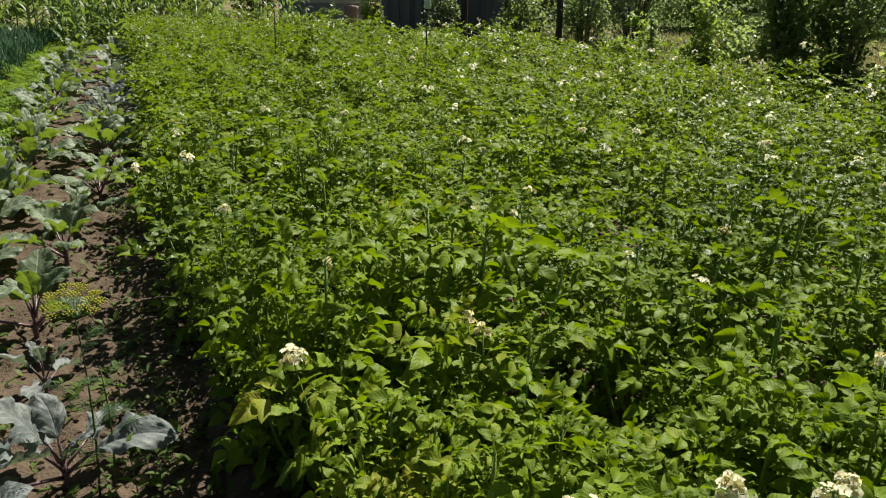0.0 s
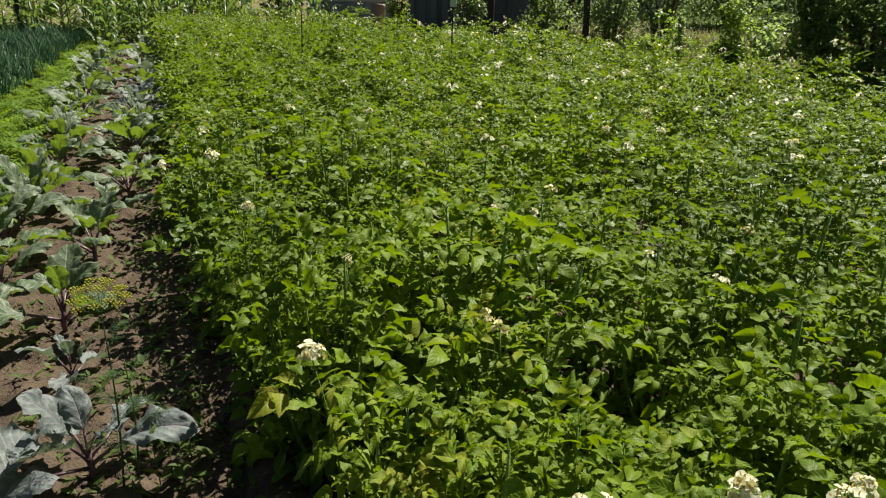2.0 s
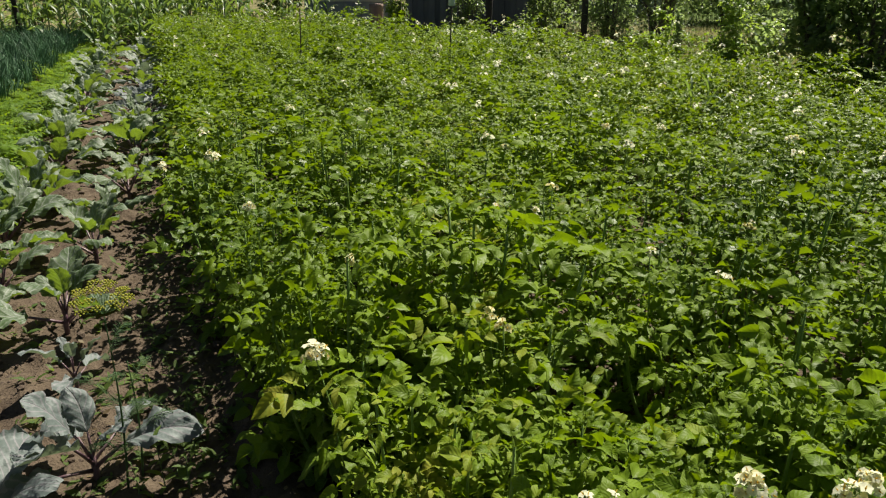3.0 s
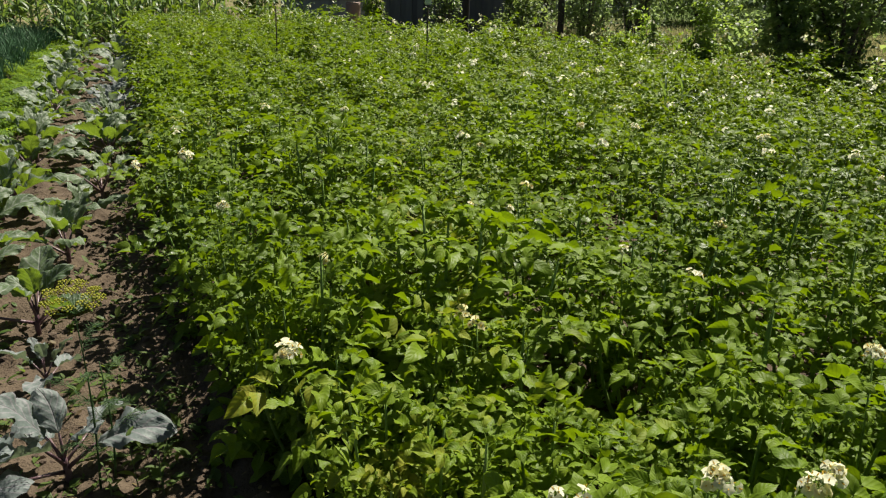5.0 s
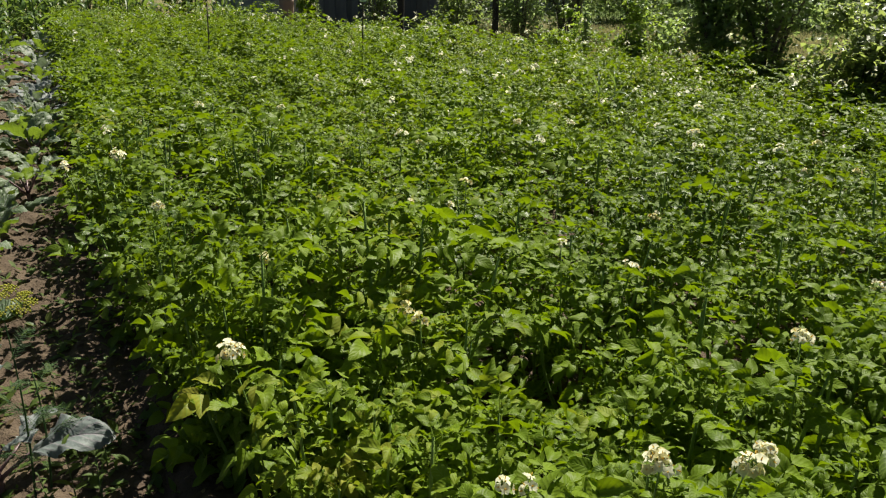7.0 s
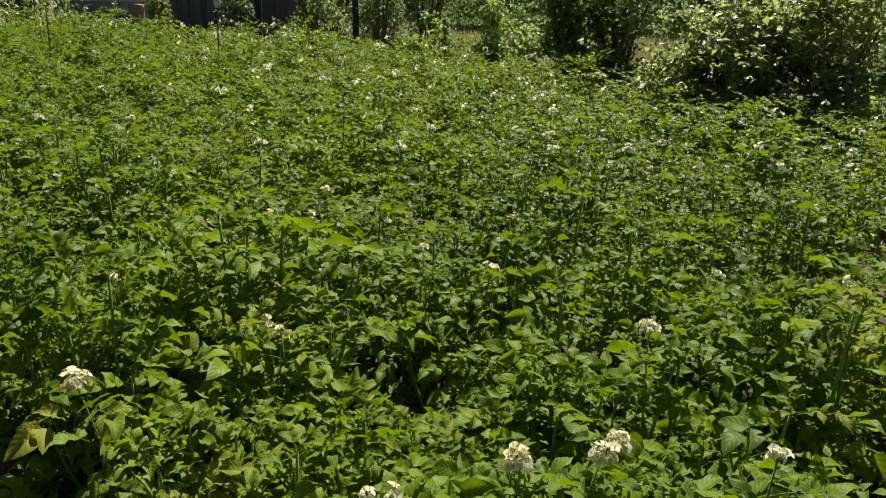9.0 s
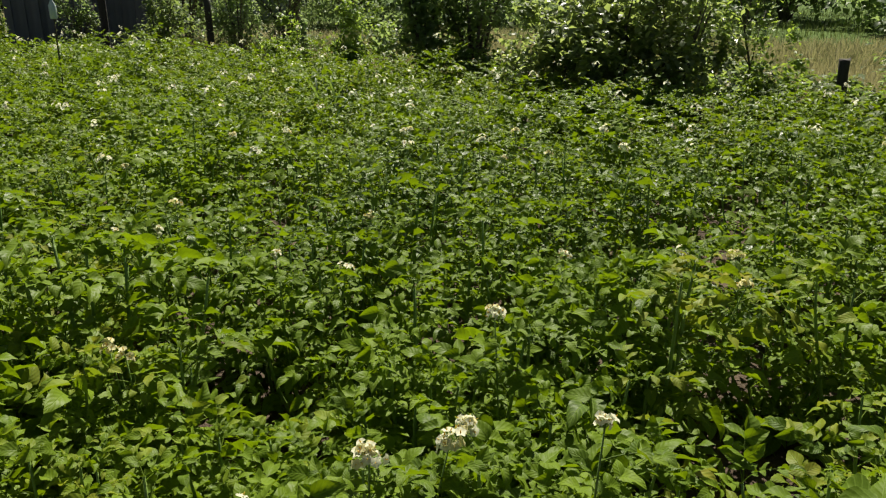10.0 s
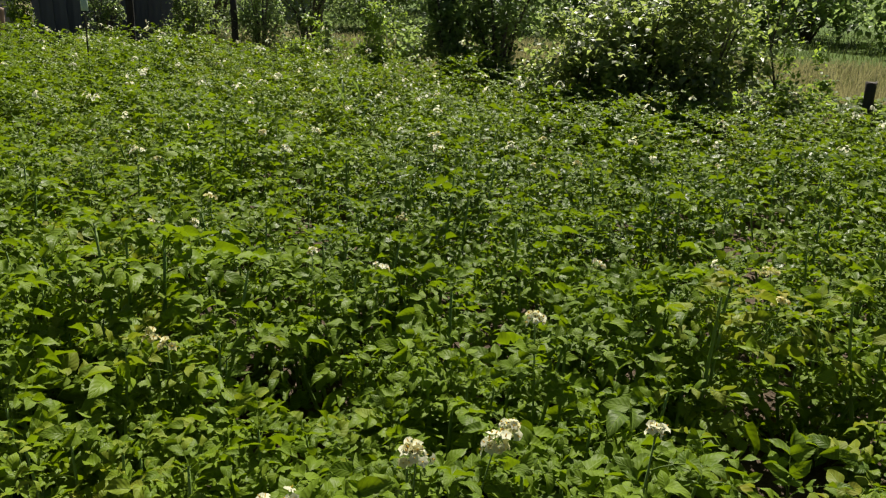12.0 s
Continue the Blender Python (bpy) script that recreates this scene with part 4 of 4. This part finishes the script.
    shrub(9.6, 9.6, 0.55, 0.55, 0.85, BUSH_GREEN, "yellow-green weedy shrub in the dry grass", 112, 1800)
    tree(8.35, 2.95, 2.6, 0.5, BUSH_GREEN, "thin young sapling with sparse leaves", 120, 1300, 0.06, 0.018, -0.25)
    tree(10.85, 13.75, 5.0, 1.8, BUSH_GREY, "garden tree with a grey-brown trunk", 121, 3000, 0.12, 0.14, 0.5)
    # added tree, crown mostly above the view: its shade falls on the board fence
    tree(8.6, 16.6, 6.0, 2.9, BUSH_DARK, "added broad tree, crown mostly out of view, shading fence and shrubs below", 122, 5200, 0.16, 0.13, 0.2)
    for k, (x, y, h) in enumerate(((15, 24, 6), (22, 20, 7), (27, 15, 7), (33, 12, 7), (36, 7, 7), (12, 29, 7), (31, 20, 8))):
        tree(x, y, h, 2.6, BUSH_DARK, "broad leafy tree beyond the dry meadow", 130 + k, 3400, 0.21, 0.2, 0.05)
    for k in range(16):
        a = radians(-12 + 6.4 * k)
        d = (38 if k < 10 else 30) + 3 * math.sin(k * 1.7)
        shrub(d * math.sin(a), d * math.cos(a), 2.6, 2.0, 3.4, BUSH_DARK, "tall dark hedge of shrubs in the distance", 150 + k, 2600, 0.30, name="hedge_shrub")


build_shrubs()


# ---- posts, sticks ----
def box(x0, x1, y0, y1, z0, z1):
    v = [(x, y, z) for z in (z0, z1) for y in (y0, y1) for x in (x0, x1)]
    f = [(0, 2, 3, 1), (4, 5, 7, 6), (0, 1, 5, 4), (2, 6, 7, 3), (0, 4, 6, 2), (1, 3, 7, 5)]
    return v, f


def post(x, y, h, r, label, lean=0.0, seed=1, name="fence_post", mat=None):
    rng = np.random.RandomState(seed)
    n = 7
    pts = [Vector((lean * t * h + 0.012 * rng.uniform(-1, 1), 0.012 * rng.uniform(-1, 1), -0.1 + (h + 0.1) * t)) for t in np.linspace(0, 1, n)]
    v, f = tube(pts, [r * rng.uniform(0.9, 1.08) for i in range(n)], 10)
    v[-10:, 2] += rng.uniform(-0.02, 0.03, 10)
    ob = new(name, Soup().add(v, f).mesh(name, [mat or DARK_WOOD]))
    ob.matrix_basis = pose(x, y, hill(x, y))
    return tagged(ob, label, "post")


post(7.19, 11.12, 1.21, 0.055, "old blackened wooden fence post among shrubs", -0.02, 1)
post(8.13, 1.90, 0.86, 0.052, "short dark wooden post stump in the grass", -0.10, 2)
post(-1.42, 16.7, 1.5, 0.05, "dark wooden post standing among corn", 0.0, 3)
post(-2.6, 17.4, 1.5, 0.045, "dark wooden post standing among corn", 0.0, 4)


def board_fence(x0, y0, x1, y1, h):
    """Upright dark boards nailed to two rails between posts."""
    rng = np.random.RandomState(17)
    length, yaw = math.hypot(x1 - x0, y1 - y0), math.degrees(math.atan2(y1 - y0, x1 - x0))
    ob = new("board_fence")
    ob.matrix_basis = pose(x0, y0, 0, 0, 0, yaw)
    tagged(ob, "old fence of dark weathered boards in the shade", "fence")
    boards = []
    for k in range(4):
        z = h * rng.uniform(0.94, 1.04)
        v, f = box(0.001, 0.132, 0.0, 0.022, 0.02, z)
        v = [(a + (0.004 if c > 1 else 0), b, c + (rng.uniform(-0.02, 0.02) if c > 1 else 0)) for a, b, c in v]
        boards.append(Soup().add(v, f).mesh("board", [FENCE_WOOD], False))
    for k in range(int(length / 0.122)):
        part("board", boards[k % 4], ob, m=pose(0.122 * k, 0.026 * (k % 2), 0))
    for z in (0.45, h - 0.35):
        part("rail", Soup().add(*box(0, length, 0.050, 0.095, z, z + 0.09)).mesh("rail", [FENCE_WOOD], False), ob)
    for k in range(int(length / 1.6) + 1):
        v, f = tube([(1.6 * k, 0.13, -0.1), (1.6 * k, 0.13, h + 0.12)], [0.05, 0.046], 9)
        part("post", Soup().add(v, f).mesh("post", [DARK_WOOD]), ob)


def marker(x, y, h, tag):
    ob = new("garden_stake")
    ob.matrix_basis = pose(x, y, hill(x, y))
    tagged(ob, "thin dark stake with a pale plastic bottle on top" if tag else "thin bare stake stuck among potatoes", "stake")
    pts = [Vector((0.015 * t, 0.01 * math.sin(4 * t), -0.1 + (h + 0.1) * t)) for t in np.linspace(0, 1, 6)]
    v, f = tube(pts, [0.009, 0.009, 0.0085, 0.008, 0.008, 0.007], 7)
    part("stick", Soup().add(v, f).mesh("stick", [STICK]), ob)
    if tag:
        v, f = tube([(0.015, 0, h - 0.10), (0.015, 0, h - 0.09), (0.015, 0, h + 0.03), (0.015, 0, h + 0.07), (0.015, 0, h + 0.10)], [0.031, 0.035, 0.035, 0.014, 0.012], 12)
        part("bottle", Soup().add(v, f).mesh("bottle", [PALE_PLASTIC]), ob, "pale blue upturned plastic bottle")


board_fence(5.85, 15.8, 8.0, 13.92, 1.75)
post(6.3, 12.85, 1.7, 0.06, "old blackened wooden post in front of the fence", 0.0, 6)
marker(3.44, 8.0, 1.28, True)
marker(2.12, 9.5, 1.0, False)


# ---- shed and house ----
def building(name, x, y, yaw, w, d, h, wall_mat, label, boards=True, windows=()):
    ob = new(name)
    ob.matrix_basis = pose(x, y, 0, 0, 0, yaw)
    tagged(ob, label, name)
    part("wall", Soup().add(*box(0, w, 0, d, -0.2, h)).mesh("wall", [wall_mat], False), ob)
    if boards:
        n = int(w / 0.22)
        me = Soup().add(*box(0.006, 0.214, -0.022, 0.0, -0.1, h - 0.05)).mesh("board", [wall_mat], False)
        for k in range(n):
            part("board", me, ob, m=Matrix.Translation((0.22 * k, 0, 0)))
        part("rail", Soup().add(*box(0, w, -0.05, -0.023, 0.64, 0.72)).mesh("rail", [SHED_TRIM], False), ob, "pale horizontal rail")
    roof = Soup()
    roof.add([(-0.3, -0.4, h - 0.05), (w + 0.3, -0.4, h - 0.05), (w + 0.3, d / 2, h + 0.9), (-0.3, d / 2, h + 0.9), (w + 0.3, d + 0.4, h - 0.05), (-0.3, d + 0.4, h - 0.05),
              (-0.3, -0.4, h + 0.03), (w + 0.3, -0.4, h + 0.03), (w + 0.3, d / 2, h + 0.98), (-0.3, d / 2, h + 0.98), (w + 0.3, d + 0.4, h + 0.03), (-0.3, d + 0.4, h + 0.03)],
             [(0, 3, 2, 1), (3, 5, 4, 2), (6, 7, 8, 9), (9, 8, 10, 11), (0, 1, 7, 6), (5, 11, 10, 4), (1, 2, 8, 7), (2, 4, 10, 8), (0, 6, 9, 3), (3, 9, 11, 5)])
    part("roof", roof.mesh("roof", [SHED_ROOF], False), ob)
    for a, b, z0, z1 in windows:
        win = part("window", Soup().add(*box(a, b, -0.05, 0.0, z0, z1)).mesh("window", [SHED_TRIM], False), ob, "white framed window")
        part("pane", Soup().add(*box(a + 0.06, b - 0.06, -0.056, -0.051, z0 + 0.06, z1 - 0.06)).mesh("pane", [GLASS_DARK], False), win)
    return ob


building("shed", 4.7, 19.6, -12, 2.1, 2.4, 2.0, SHED_WALL, "grey-blue boarded garden shed behind the corn")
building("house", 14.75, 24.8, -38, 4.0, 4.0, 2.6, SHED_WALL, "pale rendered house among far trees", False, ((0.8, 1.8, 0.7, 1.7), (2.4, 3.4, 0.7, 1.7)))
v, f = tube([(0, 0, 0), (0, 0, 0.25), (0, 0, 0.5), (0, 0, 0.56)], [0.13, 0.16, 0.17, 0.175], 14)
tub = tagged(new("clay_pot", Soup().add(v, f).mesh("clay_pot", [CLAY])), "pinkish clay pot on a stand by the shed", "pot")
tub.matrix_basis = pose(6.1, 18.5, 0.06)


# ---- grass ----
def build_grass():
    rng = np.random.RandomState(91)
    for name, mat, label, count, lo, hi, tall in (("dry_grass", DRY_GRASS, "tall straw-coloured dry grass", 78000, 8.6, 20.0, 0.30),
                                                  ("green_grass", GREEN_GRASS, "patches of green meadow grass", 26000, 15.5, 40.0, 0.25)):
        s = Soup()
        for i in range(count):
            a = radians(rng.uniform(30, 88))
            d = lo + (hi - lo) * rng.rand() ** 1.2
            x, y = d * math.sin(a), d * math.cos(a)
            if x - 0.065 * y < 7.6 and y < 18:
                continue
            k = noise.noise((x * 0.25, y * 0.25, 2.0))
            h = tall * rng.uniform(0.5, 1.2) * (1.0 + 0.5 * k)
            w = 0.002 + 0.00025 * d
            q = rng.uniform(-1.0, 1.0)
            b = rng.uniform(0, 6.28)
            s.add([(-w, 0, -0.02), (w, 0, -0.02), (w * 0.6, q * h * 0.4, h * 0.6), (-w * 0.6, q * h * 0.4, h * 0.6), (0, q * h, h)],
                  [(0, 1, 2, 3), (3, 2, 4)], m=pose(x, y, hill(x, y)) @ turn(0, 0, b))
        tagged(new(name, s.mesh(name, [mat])), label, "grass", kind="stuff")


build_grass()
